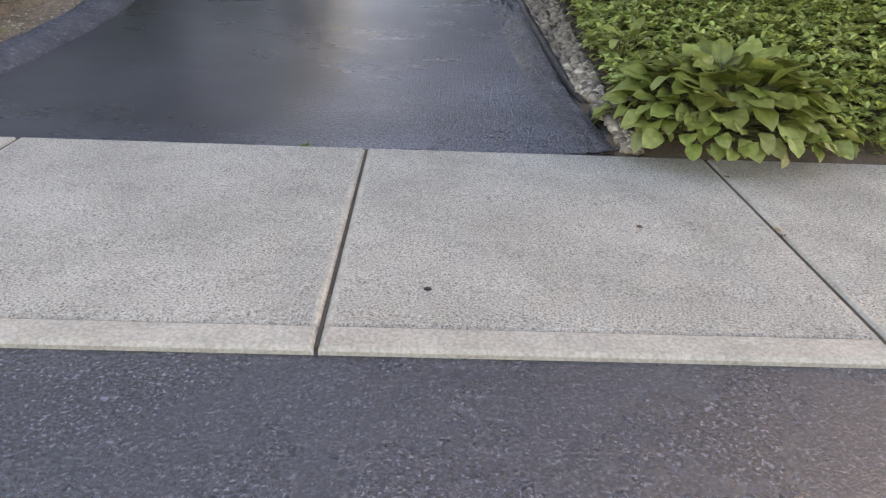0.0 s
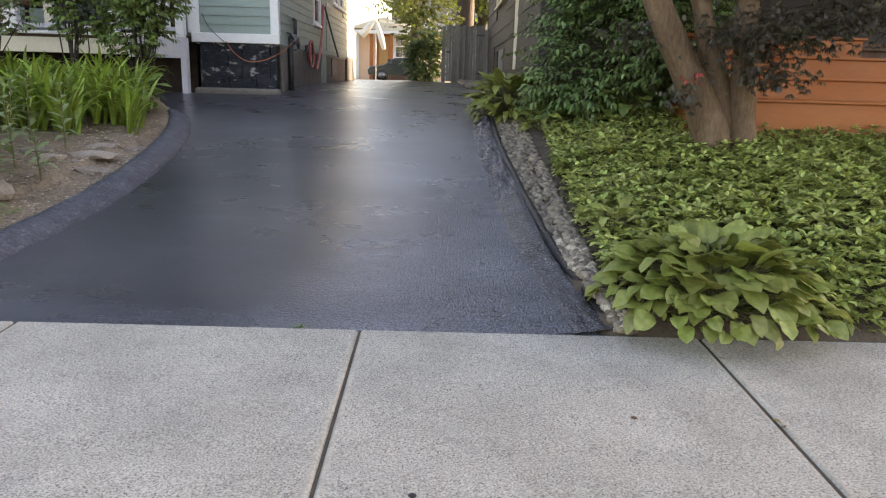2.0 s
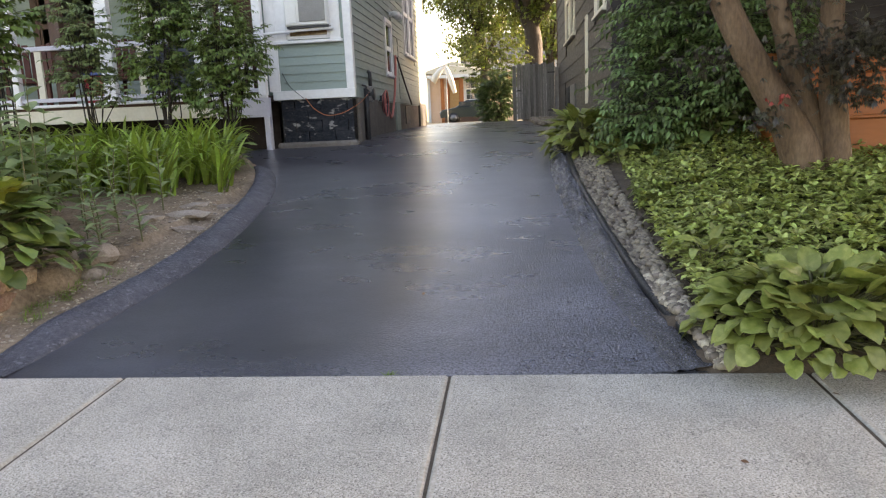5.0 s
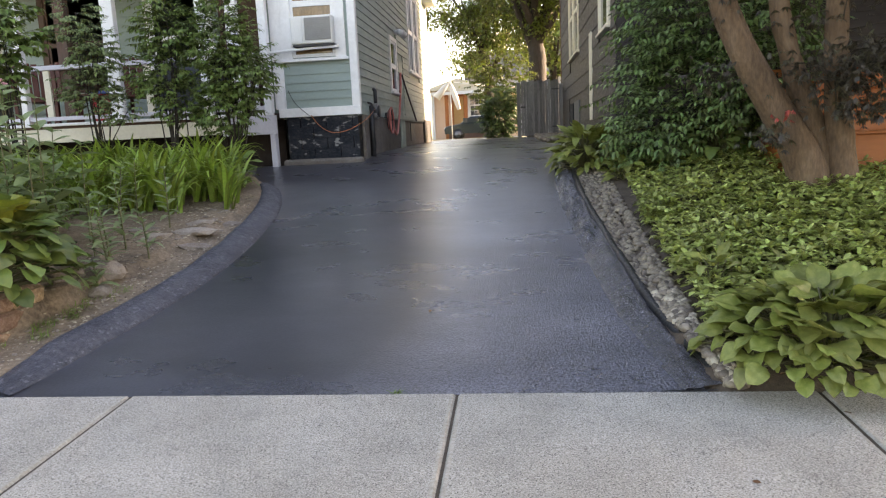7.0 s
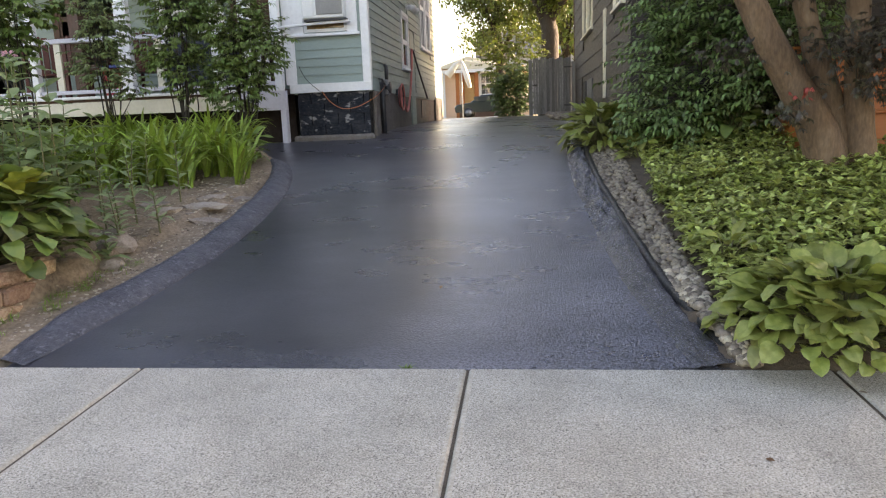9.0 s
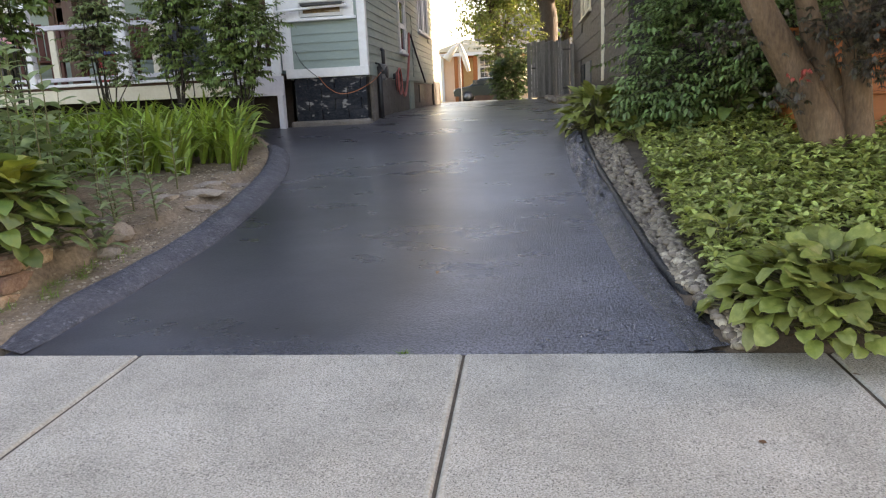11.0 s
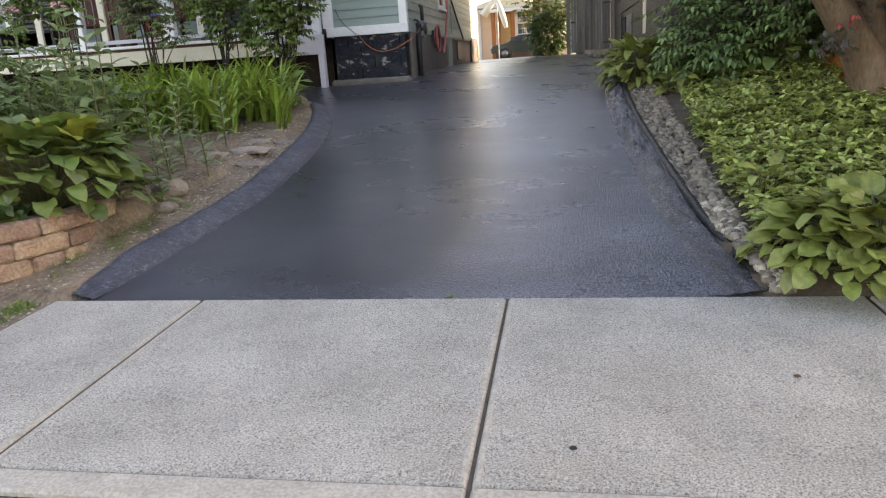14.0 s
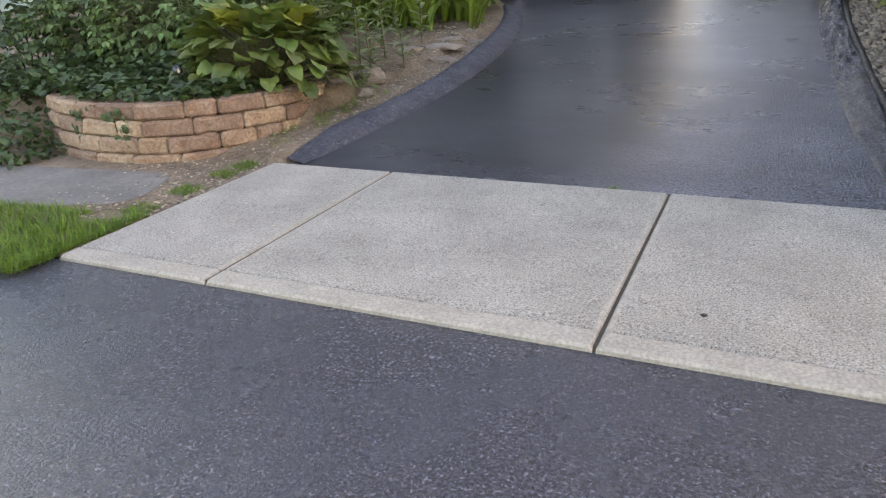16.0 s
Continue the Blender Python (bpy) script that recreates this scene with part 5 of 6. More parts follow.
hose = curve([(HOUSE_X + 0.06, 12.7, 2.72), (HOUSE_X + 0.07, 12.55, 2.4), (HOUSE_X + 0.08, 12.2, 1.9), (HOUSE_X + 0.09, 11.7, 1.5), (HOUSE_X + 0.1, 11.3, 1.62)], 24)
solid("hose", tube_mesh("hose", [tuple(p) for p in hose], 0.022, M["red_rubber"], 8), None, "faded red hose hung on the house wall", "hose")
hook = curve([(HOUSE_X + 0.06, 12.9, 2.7), (HOUSE_X + 0.07, 13.6, 2.3), (HOUSE_X + 0.08, 14.6, 1.8)], 12)
solid("cable", tube_mesh("cable", [tuple(p) for p in hook], 0.02, M["dark_metal"], 6), None, "black cable slung across the side wall", "cable")
reel = thing("hose_reel", "wall rack with coiled dark red hose", "hose", HOUSE_X + 0.05, 10.95, 1.72)
part("bracket", boxed(-0.05, 0.02, -0.05, 0.05, 0.06, 0.16, 0.01), M["dark_metal"], reel)
for i in range(4):
    r = 0.13 + 0.02 * i
    ring = [(0.03 + 0.018 * i, r * math.cos(a), 0.02 + 1.2 * r * math.sin(a)) for a in np.linspace(0, 2 * math.pi, 22)]
    part("coil", tube_mesh("coil", ring, 0.014, M["red_rubber" if i % 2 else "dark_metal"], 6), None, reel)
lamp = thing("floodlight", "white twin floodlight on the house side", "light", HOUSE_X + 0.03, 12.5, 3.5)
part("base", boxed(-0.02, 0.03, -0.06, 0.06, -0.05, 0.05, 0.01), M["white_paint"], lamp)
for s in (-1, 1):
    part("head", tube_mesh("head", [(0.03, 0.05 * s, 0), (0.10, 0.13 * s, -0.02), (0.17, 0.19 * s, -0.06)], [0.03, 0.05, 0.07], M["white_paint"], 12), None, lamp)

# ---- gate ----
gate = thing("gate", "closed weathered grey board gate with black hinges", "gate", 0.56, 18.4, 1.3)
for i in range(14):
    w = 0.0743
    part("board", boxed(i * w + 0.002, (i + 1) * w - 0.002, -0.012 + 0.004 * math.sin(i * 4.7), 0.012, 0.02, 1.53 + 0.025 * math.sin(i * 2.1), 0.004), M["grey_wood"], gate)
for z in (0.25, 1.2):
    part("cross_rail", boxed(0.0, 1.04, 0.013, 0.05, z - 0.045, z + 0.045, 0.004), M["grey_wood"], gate)
part("post", boxed(-0.12, -0.01, -0.02, 0.09, -0.1, 1.5, 0.008), M["grey_wood"], gate)
part("post", boxed(1.05, 1.16, -0.02, 0.09, -0.1, 1.42, 0.008), M["grey_wood"], gate)
for z in (0.25, 1.28):
    part("hinge", boxed(0.85, 1.06, -0.022, -0.012, z - 0.02, z + 0.02, 0.003), M["dark_metal"], gate)
part("latch", boxed(0.0, 0.12, -0.03, -0.012, 0.8, 0.84, 0.004), M["dark_metal"], gate)

# ---- orange steps and the brown porch ----
steps = thing("steps", "orange painted wooden steps up to the brown porch", "steps", 2.98, 5.05, 1.06)
for k in range(4):
    w = 2.1 if k < 3 else 1.9
    part("riser", boxed(0, w, 0.31 * k, 0.31 * k + 0.03, 0.215 * k - (0.3 if k == 0 else 0), 0.215 * (k + 1) - 0.032, 0.003), M["orange_paint"], steps)
    part("tread", boxed(-0.02, w + 0.03, 0.31 * k - 0.035, 0.31 * (k + 1) + 0.03, 0.215 * (k + 1) - 0.03, 0.215 * (k + 1), 0.008), M["orange_paint"], steps)
for x in (0.0, 1.8):
    part("stringer", boxed(x, x + 0.05, 0.035, 1.24, -0.3, 0.2, 0.004), M["orange_paint"], steps)
dark_porch = thing("porch", "shaded dark brown wooden porch with posts", "porch", 3.05, 6.5, 0.9)
part("deck", boxed(0, 8, 0, 1.9, 0.92, 1.0, 0.006), M["brown_wood"], dark_porch)
part("skirt", boxed(0, 8, 0.06, 0.1, 0.0, 0.92, 0.006), M["brown_wood"], dark_porch)
for x in (0.1, 2.6, 5.0, 7.6):
    part("post", boxed(x, x + 0.12, 0.02, 0.14, 1.0, 3.3, 0.008), M["brown_wood"], dark_porch)
part("rail", boxed(0.1, 7.7, 0.04, 0.1, 1.85, 1.92, 0.008), M["brown_wood"], dark_porch)
part("porch_roof", boxed(-0.2, 8.2, -0.3, 1.9, 3.3, 3.5, 0.02), M["brown_wood"], dark_porch)
path_stones = solid("footpath", boxed(4.6, 7.5, 3.9, 4.9, 0.7, 1.02, 0.01), M["old_asphalt"], "grey path at the foot of the steps", "path", "structure")

# ---- back yard ----
back_house = thing("house", "sunlit peach house with white framed windows behind", "house", -3.5, 46, 1.2)
part("wall", boxed(-1.7, 4.2, 0.622, 6, 0, 3.3), M["peach_paint"], back_house)
part("roof", mesh_of("roof", [(-2.1, -0.3, 3.3), (4.6, -0.3, 3.0), (4.6, 6.5, 3.0), (-2.1, 6.5, 3.3), (0.1, -0.3, 4.0), (0.1, 6.5, 4.0)],
     [(0, 1, 4), (1, 2, 5, 4), (2, 3, 5), (3, 0, 4, 5), (0, 3, 2, 1)], M["cream_paint"]), None, back_house)
part("fascia", boxed(-2.1, 4.6, -0.36, -0.3, 2.95, 3.16), M["white_paint"], back_house)
window_parts(back_house, pose(0.90, 0.6, 1.5), 0.92, 1.45, sashes=2, bars=(3, 2), trim=0.14)
window_parts(back_house, pose(-0.25, 0.6, 0.9), 0.75, 2.0, sashes=1, bars=(1, 1), trim=0.12, mat=M["orange_paint"], glass_mat=M["curtain"])
for x in (-0.62, 0.66):
    part("post", boxed(x - 0.12, x + 0.12, -0.2, 0.0, 0.0, 2.95, 0.01), M["orange_paint"], back_house, "orange porch post")
part("planter_box", boxed(-0.5, 1.9, -0.5, -0.2, 0.0, 0.8, 0.02), M["brown_wood"], back_house)
for x in (-1.62, 2.1):
    part("corner_board", boxed(x - 0.1, x + 0.1, 0.55, 0.6, 0.0, 2.95), M["white_paint"], back_house)
far_house = thing("house", "tall grey house in the distance", "house", 4, 72, 1.2)
part("wall", boxed(-8, 8, 0, 8, 0, 6.0), M["lilac_paint"], far_house)
part("roof", mesh_of("roof", [(-8.6, -0.6, 6.0), (8.6, -0.6, 6.0), (8.6, 8.6, 6.0), (-8.6, 8.6, 6.0), (-8.6, 4, 9), (8.6, 4, 9)],
     [(0, 1, 5, 4), (1, 2, 5), (2, 3, 4, 5), (3, 0, 4), (0, 3, 2, 1)], M["roof"]), None, far_house)
for x in (-6, -3, 0, 3, 6):
    window_parts(far_house, pose(x - 0.5, 0, 3.4), 1.0, 1.5, trim=0.12)

car = thing("car", "dark teal parked sedan partly hidden by a bush", "car", -1.75, 42.5, 1.2)


def car_body():
    prof = [(-2.15, 0.35), (-2.2, 0.62), (-2.05, 0.82), (-1.2, 0.95), (-0.55, 1.36), (0.65, 1.40), (1.35, 1.0), (2.0, 0.92), (2.15, 0.7), (2.12, 0.35)]
    verts, faces, k = [], [], len(prof)
    for y, inset in ((-0.82, 0.06), (-0.75, 0.0), (0.75, 0.0), (0.82, 0.06)):
        for x, z in prof:
            verts.append((x * (1 - inset * 0.3), y * (0.86 if z > 1.1 else 1), z - inset * 0.4 * (z > 0.5)))
    for j in range(3):
        for i in range(k - 1):
            a = j * k + i
            faces.append((a, a + 1, a + k + 1, a + k))
    faces += [tuple(reversed(range(k))), tuple(range(3 * k, 4 * k)), tuple([j * k for j in range(4)] + [j * k + k - 1 for j in (3, 2, 1, 0)])]
    return mesh_of("body", verts, faces, M["car_paint"])


part("body", car_body(), None, car)
for x0, x1 in ((-1.0, -0.02), (0.04, 0.95)):
    part("side_window", boxed(x0, x1, -0.80, -0.70, 0.98, 1.28, 0.02), M["glass"], car)
part("windscreen", mesh_of("windscreen", [(-1.2, -0.66, 0.98), (-1.2, 0.66, 0.98), (-0.58, 0.6, 1.36), (-0.58, -0.6, 1.36)], [(0, 3, 2, 1)], M["cloth"]), None, car, "silver sunshade behind the windscreen")
for x in (-1.35, 1.35):
    for y in (-0.78, 0.78):
        wheel = part("wheel", tube_mesh("wheel", [(x, y - 0.1, 0.32), (x, y + 0.1, 0.32)], 0.32, M["tar"], 18), None, car)
        part("rim", tube_mesh("rim", [(x, y - 0.115, 0.32), (x, y + 0.115, 0.32)], 0.2, M["metal"], 14), None, wheel)
part("headlight", boxed(-2.2, -2.05, -0.75, -0.45, 0.62, 0.76, 0.02), M["plastic_white"], car)

umbrella = thing("garden_umbrella", "closed white garden umbrella on a pole", "umbrella", -2.95, 36, 1.7)
part("pole", tube_mesh("pole", [(0, 0, -0.45), (0, 0, 2.6)], 0.025, M["white_paint"]), None, umbrella)
part("canopy", tube_mesh("canopy", [(0, 0, 2.55), (0.1, 0, 2.2), (0.25, 0, 1.7), (0.42, 0, 1.1)], [0.03, 0.12, 0.16, 0.10], M["cloth"], 9), None, umbrella)
part("canopy", tube_mesh("canopy", [(0, 0, 2.55), (-0.3, 0, 2.3), (-0.75, 0, 1.75)], [0.03, 0.14, 0.22], M["cloth"], 9), None, umbrella)
part("canopy", tube_mesh("canopy", [(0, 0, 2.55), (0.9, 0, 2.4), (2.2, 0.2, 2.2)], [0.02, 0.05, 0.03], M["cloth"], 9), None, umbrella)
for i, (x, y, w) in enumerate(((-4.1, 33, 0.9), (-4.6, 38, 1.4))):
    chair = thing("yard_chair", "pale plastic yard chair in sunlight", "chair", x, y, 1.22, 20 * i, "yard furniture")
    part("seat", boxed(-0.25, 0.25, -0.25, 0.25, 0.40, 0.44, 0.01), M["plastic_white"], chair)
    part("backrest", boxed(-0.25, 0.25, 0.22, 0.26, 0.44, 0.95, 0.015), M["plastic_white"], chair)
    for sx in (-0.22, 0.22):
        for sy in (-0.22, 0.22):
            part("leg", boxed(sx - 0.02, sx + 0.02, sy - 0.02, sy + 0.02, 0, 0.4), M["plastic_white"], chair)
solid("yard_path", boxed(-5.5, 1.0, 26.02, 48, 1.1, 1.232), M["soil"], "pale sunlit gravel yard and back street", "path", "structure")

# ---- porch things ----
bin_ = thing("storage_tub", "red plastic tub on the porch", "tub", -6.2, 9.3, 1.885)
part("body", boxed(-0.2, 0.2, -0.18, 0.18, 0, 0.45, 0.03), M["red_plastic"], bin_)
part("lid", boxed(-0.22, 0.22, -0.2, 0.2, 0.45, 0.5, 0.01), M["blue_plastic"], bin_)
def porch_chair(x, y, rz):
    chair = thing("porch_chair", "dark red slatted wooden chair on the porch", "chair", x, y, 1.885, rz, "chairs on the porch")
    part("seat", boxed(-0.26, 0.26, -0.24, 0.26, 0.38, 0.42, 0.01), M["red_wood"], chair)
    for i in range(5):
        part("slat", boxed(-0.26 + 0.107 * i, -0.17 + 0.107 * i, 0.24, 0.265, 0.42, 1.0 - 0.02 * abs(i - 2), 0.006), M["red_wood"], chair)
    for sx in (-0.25, 0.2):
        for sy in (-0.23, 0.2):
            part("leg", boxed(sx, sx + 0.05, sy, sy + 0.05, 0, 0.38 if sy > 0 else 0.6, 0.004), M["red_wood"], chair)
        part("armrest", boxed(sx - 0.02, sx + 0.08, -0.27, 0.24, 0.6, 0.63, 0.006), M["red_wood"], chair)


M["red_wood"] = material("dark_red_painted_wood", [(0.085, 0.022, 0.018), (0.13, 0.036, 0.028)], scale=5, rough=(0.5, 0.7), bump=0.2, bump_scale=40)
M["cover_cloth"] = material("blue_grey_cover", [(0.035, 0.045, 0.058), (0.075, 0.09, 0.11)], scale=5, rough=(0.6, 0.8), bump=0.5, bump_scale=9, distance=0.05)
porch_chair(-6.75, 9.35, 170)
porch_chair(-7.55, 9.4, 200)
porch_chair(-5.75, 9.5, 190)
cover = bmesh.new()
bmesh.ops.create_cube(cover, size=1.0, matrix=Matrix.Diagonal((1.15, 0.6, 0.95, 1)))
bmesh.ops.bevel(cover, geom=list(cover.edges), offset=0.13, segments=3, affect="EDGES")
bmesh.ops.subdivide_edges(cover, edges=list(cover.edges), cuts=2)
for v in cover.verts:
    v.co += 0.03 * Vector((noise.noise(v.co * 4), noise.noise(v.co * 4 + Vector((5, 0, 0))), 0))
    v.co *= 1.0 - 0.06 * max(0, v.co.z)
    v.co.z += 0.475
grill = solid("covered_grill", cover, M["cover_cloth"], "barbecue under a dark blue-grey cover on the porch", "grill")
grill.matrix_world = pose(-4.75, 9.4, 1.885, 0, 0, 4)
bench = thing("bench", "dark porch bench with slatted back", "bench", -8.9, 9.7, 1.885)
part("seat", boxed(-0.6, 0.6, -0.2, 0.2, 0.4, 0.45, 0.01), M["dark_metal"], bench)
for i in range(5):
    part("slat", boxed(-0.6, 0.6, 0.2, 0.23, 0.5 + i * 0.09, 0.56 + i * 0.09), M["dark_metal"], bench)
for sx in (-0.55, 0.5):
    part("leg", boxed(sx, sx + 0.05, -0.18, 0.2, 0, 0.4), M["dark_metal"], bench)


# ---- block wall ----
def rough_block(seed, length=0.375, depth=0.2, height=0.124):
    bm = boxed(-length / 2, length / 2, 0, depth, 0, height, 0.02)
    bmesh.ops.subdivide_edges(bm, edges=[e for e in bm.edges if e.calc_length() > 0.1 and all(v.co.y < 0.05 for v in e.verts)], cuts=3)
    for v in bm.verts:
        if v.co.y < 0.02:
            v.co.y -= 0.022 * noise.noise(Vector((v.co.x * 11, v.co.z * 14, seed))) + 0.006
        v.co += 0.009 * Vector((noise.noise(v.co * 9 + Vector((seed, 0, 0))), 0, noise.noise(v.co * 9 + Vector((0, seed, 0)))))
    me = bpy.data.meshes.new("block")
    bm.to_mesh(me)
    bm.free()
    me.materials.append(M["block"])
    return me


block_wall = thing("retaining_wall", "low curved retaining wall of tan concrete blocks", "wall", -3.9, 1.5, 0.0)
variants = [rough_block(s) for s in (1, 5, 9)] + [rough_block(13, 0.29), rough_block(17, 0.24)]
lengths = [0.375, 0.375, 0.375, 0.29, 0.24]
WALL_LINE = curve([(-5.35, 1.95), (-5.0, 1.70), (-4.5, 1.53), (-3.95, 1.52), (-3.55, 1.67), (-3.25, 2.03), (-3.09, 2.45), (-3.04, 2.95)], 200)
steps_along = np.concatenate([[0], np.cumsum(np.linalg.norm(np.diff(WALL_LINE, axis=0), axis=1))])
for row in range(4):
    s = 0.02 + (0.19 if row % 2 else 0.0)
    while True:
        k = rnd.choice((0, 1, 2, 0, 1, 3, 4))
        if s + lengths[k] > steps_along[-1]:
            break
        mid = s + lengths[k] / 2
        x, y = (float(np.interp(mid, steps_along, WALL_LINE[:, c])) for c in (0, 1))
        x2, y2 = (float(np.interp(mid + 0.1, steps_along, WALL_LINE[:, c])) for c in (0, 1))
        ob = part("block", variants[k], None, block_wall)
        ob.matrix_world = pose(x, y + 0.012 * row, -0.012 + 0.128 * row, spread(-1, 1), spread(-0.8, 0.8), math.degrees(math.atan2(y2 - y, x2 - x)) + spread(-1.5, 1.5))
        s += lengths[k] + 0.006


# ---- rocks, pebbles, litter ----
def rock_mesh(seed, sx, sy, sz, mat, sub=2):
    bm = bmesh.new()
    bmesh.ops.create_icosphere(bm, subdivisions=sub, radius=1.0)
    for v in bm.verts:
        n = v.co.normalized()
        v.co *= 1 + 0.28 * noise.noise(n * 1.6 + Vector((seed, 0, 0))) + 0.08 * noise.noise(n * 5 + Vector((0, seed, 0)))
        v.co = Vector((v.co.x * sx, v.co.y * sy, max(v.co.z, -0.5) * sz))
    me = bpy.data.meshes.new("rock")
    bm.to_mesh(me)
    bm.free()
    me.materials.append(mat)
    return me


for i, (x, y, sx, sy, sz, rot) in enumerate(((-2.62, 4.45, 0.2, 0.11, 0.035, 10), (-2.78, 4.75, 0.26, 0.12, 0.03, -5), (-2.98, 3.55, 0.14, 0.11, 0.07, 30),
                                             (-3.12, 3.75, 0.13, 0.1, 0.08, 80), (-2.9, 3.3, 0.13, 0.08, 0.05, -20), (-3.2, 3.35, 0.15, 0.11, 0.07, 50), (-2.6, 5.2, 0.16, 0.09, 0.025, 15),
                                             (-2.85, 5.05, 0.2, 0.1, 0.03, 0), (-3.1, 4.55, 0.2, 0.12, 0.04, 25), (-3.35, 4.85, 0.18, 0.1, 0.03, 5), (-3.3, 3.1, 0.12, 0.09, 0.06, 70))):
    r = solid("rock", rock_mesh(i * 3.7, sx, sy, sz * 1.3, M["rock"], 1 if sz < 0.045 else 2), None, "flat pale stone lying in the dirt" if sz < 0.045 else "rounded brown-grey rock at the bed edge", "rock", "", "rocks in the garden bed")
    r.matrix_world = pose(x, y, bed_left_z(x, y) + (0.25 if sz > 0.045 else -0.1) * sz, spread(-6, 6), spread(-6, 6), rot)
for i in range(40):
    y = spread(2.0, 6.0)
    x = x_on(LEFT_IN, y) - spread(0.34, 0.9)
    r = solid("stone_chip", rock_mesh(i * 2.1, spread(0.012, 0.035), spread(0.012, 0.03), spread(0.006, 0.014), M["rock"], 1), None, "small pale stone chip on dirt", "stone", "", "stone chips")
    r.matrix_world = pose(x, y, bed_left_z(x, y) + 0.006, 0, 0, spread(0, 360))

crumbs = Bag()
chip = [(np.array([tuple(v.co) for v in me.vertices]), [tuple(f.vertices) for f in me.polygons]) for me in (rock_mesh(31, 0.016, 0.011, 0.007, M["rock"], 1), rock_mesh(37, 0.02, 0.012, 0.006, M["rock"], 1))]
for i in range(3200):
    y = spread(0.3, 6.2)
    x = (x_on(LEFT_IN, y) - 0.33 if y > 1.85 else -2.86) - 1.1 * rnd.random() ** 1.7
    crumbs.add(rnd.choice(chip), (x, y, bed_left_z(x, y) + 0.002), turned(spread(0, 6.3), spread(-0.3, 0.3)), spread(0.25, 1.1))
solid("dirt_crumbs", crumbs.mesh("crumbs", material("dirt_crumb", [(0.16, 0.12, 0.085), (0.40, 0.33, 0.26)], scale=20, rough=(0.85, 1), bump=0.3, island=0.5)), None,
      "loose clods and gravel on the dirt", "gravel", "stuff")
pebble_strip = thing("pebble_strip", "border strip of pale rounded pebbles beside the kerb", "pebbles", 1.3, 1.9, 0.0)
pebble_shapes = [rock_mesh(s, 0.034, 0.025, 0.021, M["pebble"], 1) for s in (1, 4, 7, 11)]
for me in pebble_shapes:
    me.polygons.foreach_set("use_smooth", [True] * len(me.polygons))


def pebble_spot(y0, y1):
    y = spread(y0, y1)
    a = x_on(RIGHT_IN, y) + (0.252 if y > 2.3 else 0.232)
    b = (1.40 if y > 2.4 else 1.45) + 0.04 * noise.noise(Vector((y * 3, 1, 0)))
    x = spread(a, max(a + 0.08, b))
    return x, y, max(bed_right_z(x, y), drive_z(y) + 0.02) + spread(-0.004, 0.014)


for i in range(300):
    x, y, z = pebble_spot(1.845, 3.0)
    ob = part("pebble", rnd.choice(pebble_shapes), None, pebble_strip)
    s = spread(0.7, 1.4)
    ob.matrix_world = pose(x, y, z, spread(-20, 20), spread(-20, 20), spread(0, 360)) @ Matrix.Diagonal((s, s, s, 1))
bag = Bag()
ico = [(np.array([tuple(v.co) for v in me.vertices]), [tuple(p.vertices) for p in me.polygons]) for me in pebble_shapes]
for i in range(2600):
    x, y, z = pebble_spot(1.845, 9.5)
    bag.add(rnd.choice(ico), (x, y, z), turned(spread(0, 6.3), spread(-0.3, 0.3)), spread(0.6, 1.4))
for i in range(900):
    x, y = spread(0.9, 1.7), spread(12, 18)
    bag.add(rnd.choice(ico), (x, y, drive_z(y) + 0.015 + spread(0, 0.04)), turned(spread(0, 6.3), spread(-0.3, 0.3)), spread(1.4, 2.6))
rest = tagged(part("pebble_bed", bag.mesh("pebble_bed", M["pebbles"]), None, pebble_strip), kind="stuff")
rest.matrix_world = Matrix.Identity(4)

tar = Bag()
edge = [(x + 0.245 + 0.012 * noise.noise(Vector((y * 9, 0, 0))), y) for x, y in RIGHT_IN]
edge = [(x - 0.008, y) for x, y in edge if y > 1.9]
tar.tube([(x, y, drive_z(y) + 0.058 * min(1.0, 0.2 + (y - 1.84) / 2.0)) for x, y in edge], [(0.016 + 0.021 * min(1.0, (y - 1.84) / 1.2)) * (1 + 0.3 * noise.noise(Vector((y * 12, 3, 0)))) for x, y in edge], 7)
part("tar_edge", tar.mesh("tar_edge", M["tar"]), None, driveway, "glossy black sealed edge of the kerb")

dead = [mesh_of("dead_leaf", *leaf(0.05, 0.03, OVAL, d, 0.5), M["dead_leaf"], True) for d in (0.3, 0.9)]
for x, y, z in ([(1.83, 0.86, 0.034), (1.81, 0.93, 0.036), (1.83, 1.55, 0.052), (2.25, 1.2, 0.04), (2.6, 1.5, 0.05), (-0.26, 2.93, 0.232), (1.22, 0.93, 0.03)]
                + [(spread(1.42, 1.7), spread(1.86, 1.95), 0.12) for _ in range(9)] + [(spread(1.7, 2.3), spread(-0.5, -0.05), -0.02) for _ in range(26)]):
    ob = solid("fallen_leaf", rnd.choice(dead), None, "small dry brown fallen leaf", "leaf", "", "fallen leaves")
    ob.matrix_world = pose(x, y, z, spread(-15, 15), spread(-15, 15), spread(0, 360)) @ Matrix.Diagonal((0.8, 0.8, 0.8, 1))
debris = Bag()
for _ in range(500):
    x, y = 1.7 + 1.6 * rnd.random() ** 0.6, spread(-0.7, -0.03)
    debris.add(rnd.choice(ico), (x, y, -0.03 + 0.018 * y), turned(spread(0, 6.3), 0), spread(0.2, 0.8))
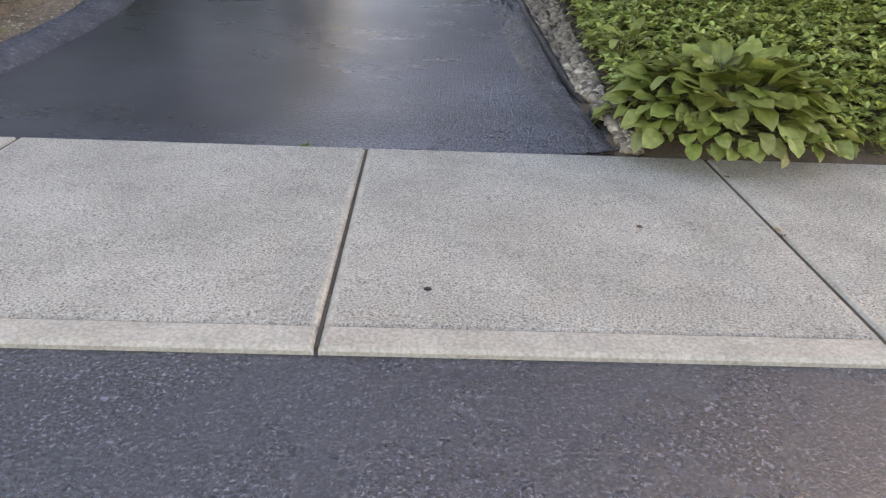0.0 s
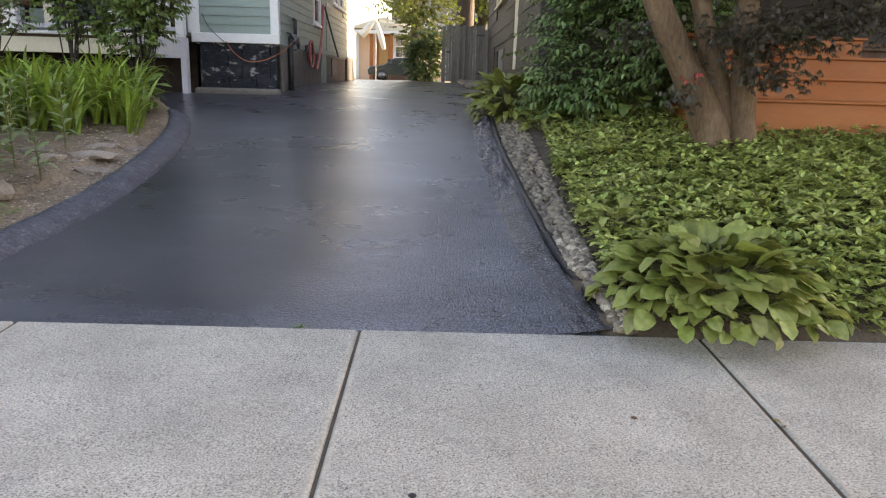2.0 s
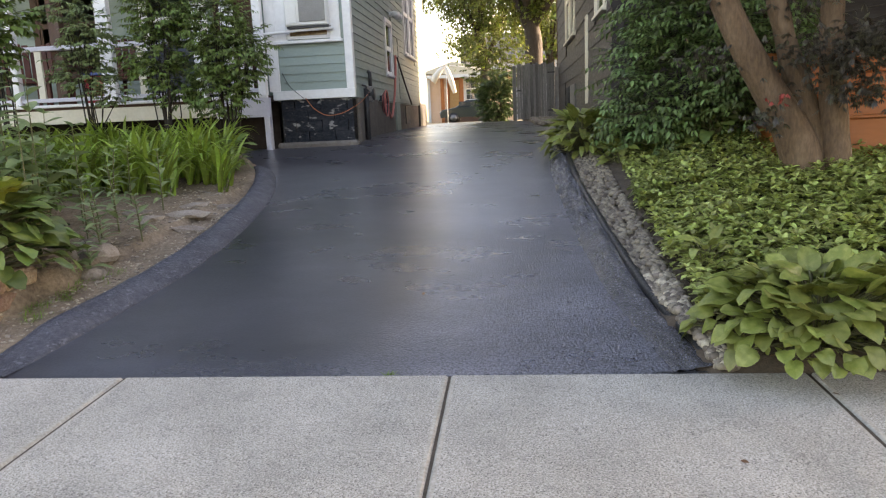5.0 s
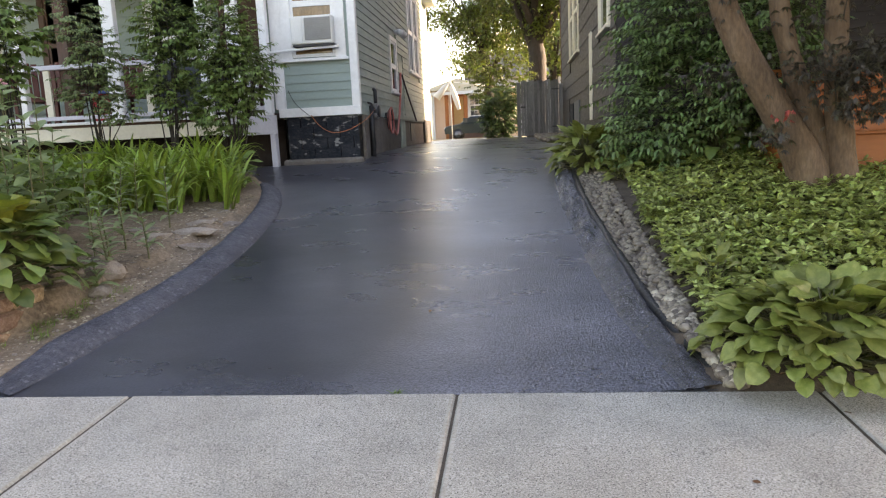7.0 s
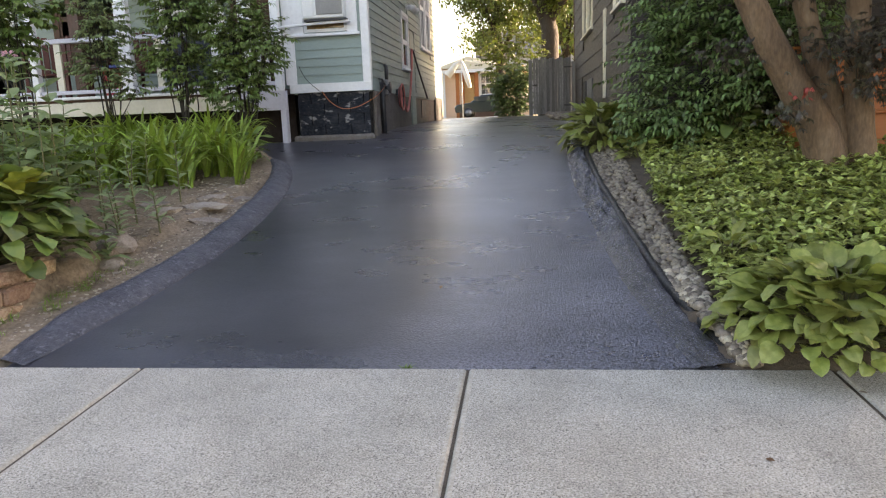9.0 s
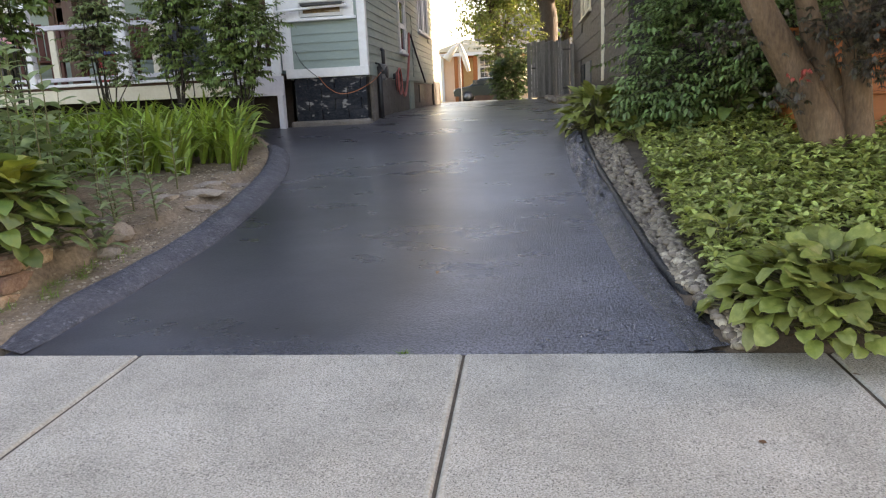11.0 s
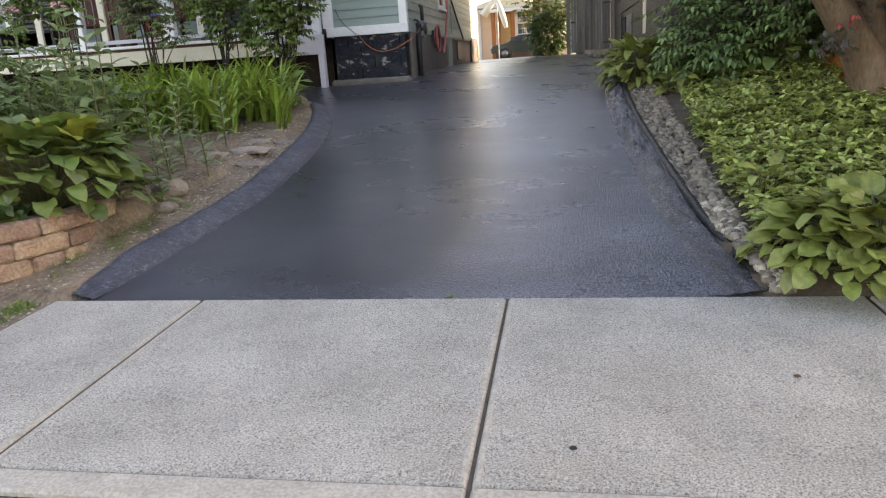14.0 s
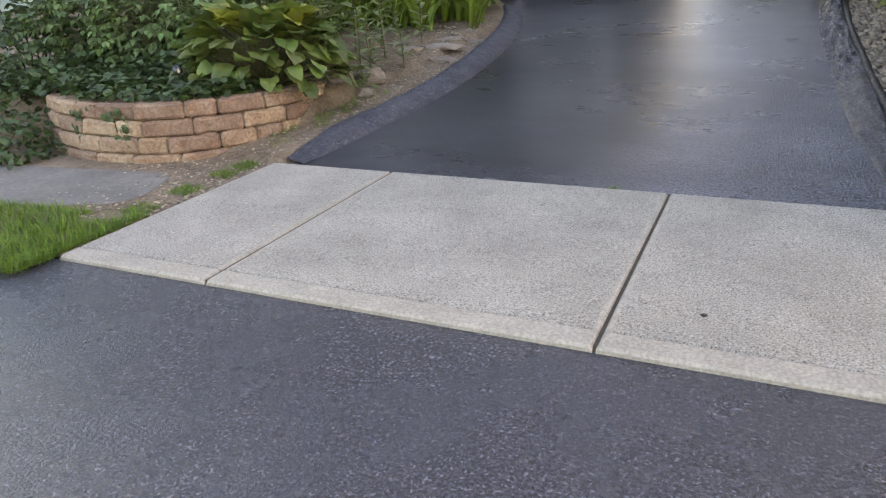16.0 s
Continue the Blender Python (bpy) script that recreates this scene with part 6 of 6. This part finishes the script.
solid("gutter_debris", debris.mesh("debris", M["dark_soil"]), None, "dark crumbs of dirt and litter in the gutter", "debris", "stuff")
stain = solid("tar_spot", tube_mesh("spot", [(0.338, 0.366, 0.009), (0.338, 0.366, 0.0125)], [0.016, 0.014], M["tar"], 9), None, "small black tar spot on the slab", "stain")
verge = [(-5.6, 0.62), (-4.4, 0.5), (-3.7, 0.55), (-3.25, 0.72), (-3.2, 1.0), (-3.45, 1.33), (-4.2, 1.28), (-5.2, 1.2), (-5.8, 1.0)]
verge = curve(verge + verge[:1], 40)[:-1]
patch = [(x + 0.05 * noise.noise(Vector((x * 6, y * 6, 0))), y + 0.05 * noise.noise(Vector((x * 6, y * 6, 4))), bed_left_z(x, y) + 0.004) for x, y in verge]
solid("asphalt_patch", mesh_of("patch", patch + [(-4.5, 0.92, bed_left_z(-4.5, 0.92) + 0.008)], [(i, (i + 1) % len(patch), len(patch)) for i in range(len(patch))], M["old_asphalt"]), None,
      "worn grey asphalt patch on the verge", "pavement", "structure")
solar = thing("garden_light", "small round solar light on a stake", "garden light", -3.95, 2.15, 0.44)
part("stake", tube_mesh("stake", [(0, 0, 0), (0, 0, 0.2)], 0.008, M["dark_metal"]), None, solar)
part("globe", rock_mesh(3, 0.045, 0.045, 0.045, M["glass"]), None, solar).location = (0, 0, 0.23)
drip = curve([(1.07, 1.832), (1.12, 1.822), (1.17, 1.812), (1.24, 1.815), (1.29, 1.823), (1.34, 1.832)], 14)
part("tar_drip", mesh_of("drip", [(x, y, 0.0565) for x, y in drip] + [(x, 1.842, 0.0565) for x, y in drip], [(i, i + 1, i + 15, i + 14) for i in range(13)], M["tar"]), None, driveway, "black sealer dribbled on the slab edge")
tuft = Bag()
for _ in range(26):
    tuft.add(leaf(0.045, 0.005, (1, 0.8, 0.1), 0.8, 0.3), (-0.33 + spread(-0.03, 0.03), 1.835, 0.05), turned(spread(0, 6.3), spread(0.3, 1.3)), spread(0.6, 1.1))
solid("weed_tuft", tuft.mesh("tuft", M["grass"]), None, "tiny grass tuft in the driveway joint", "weed")
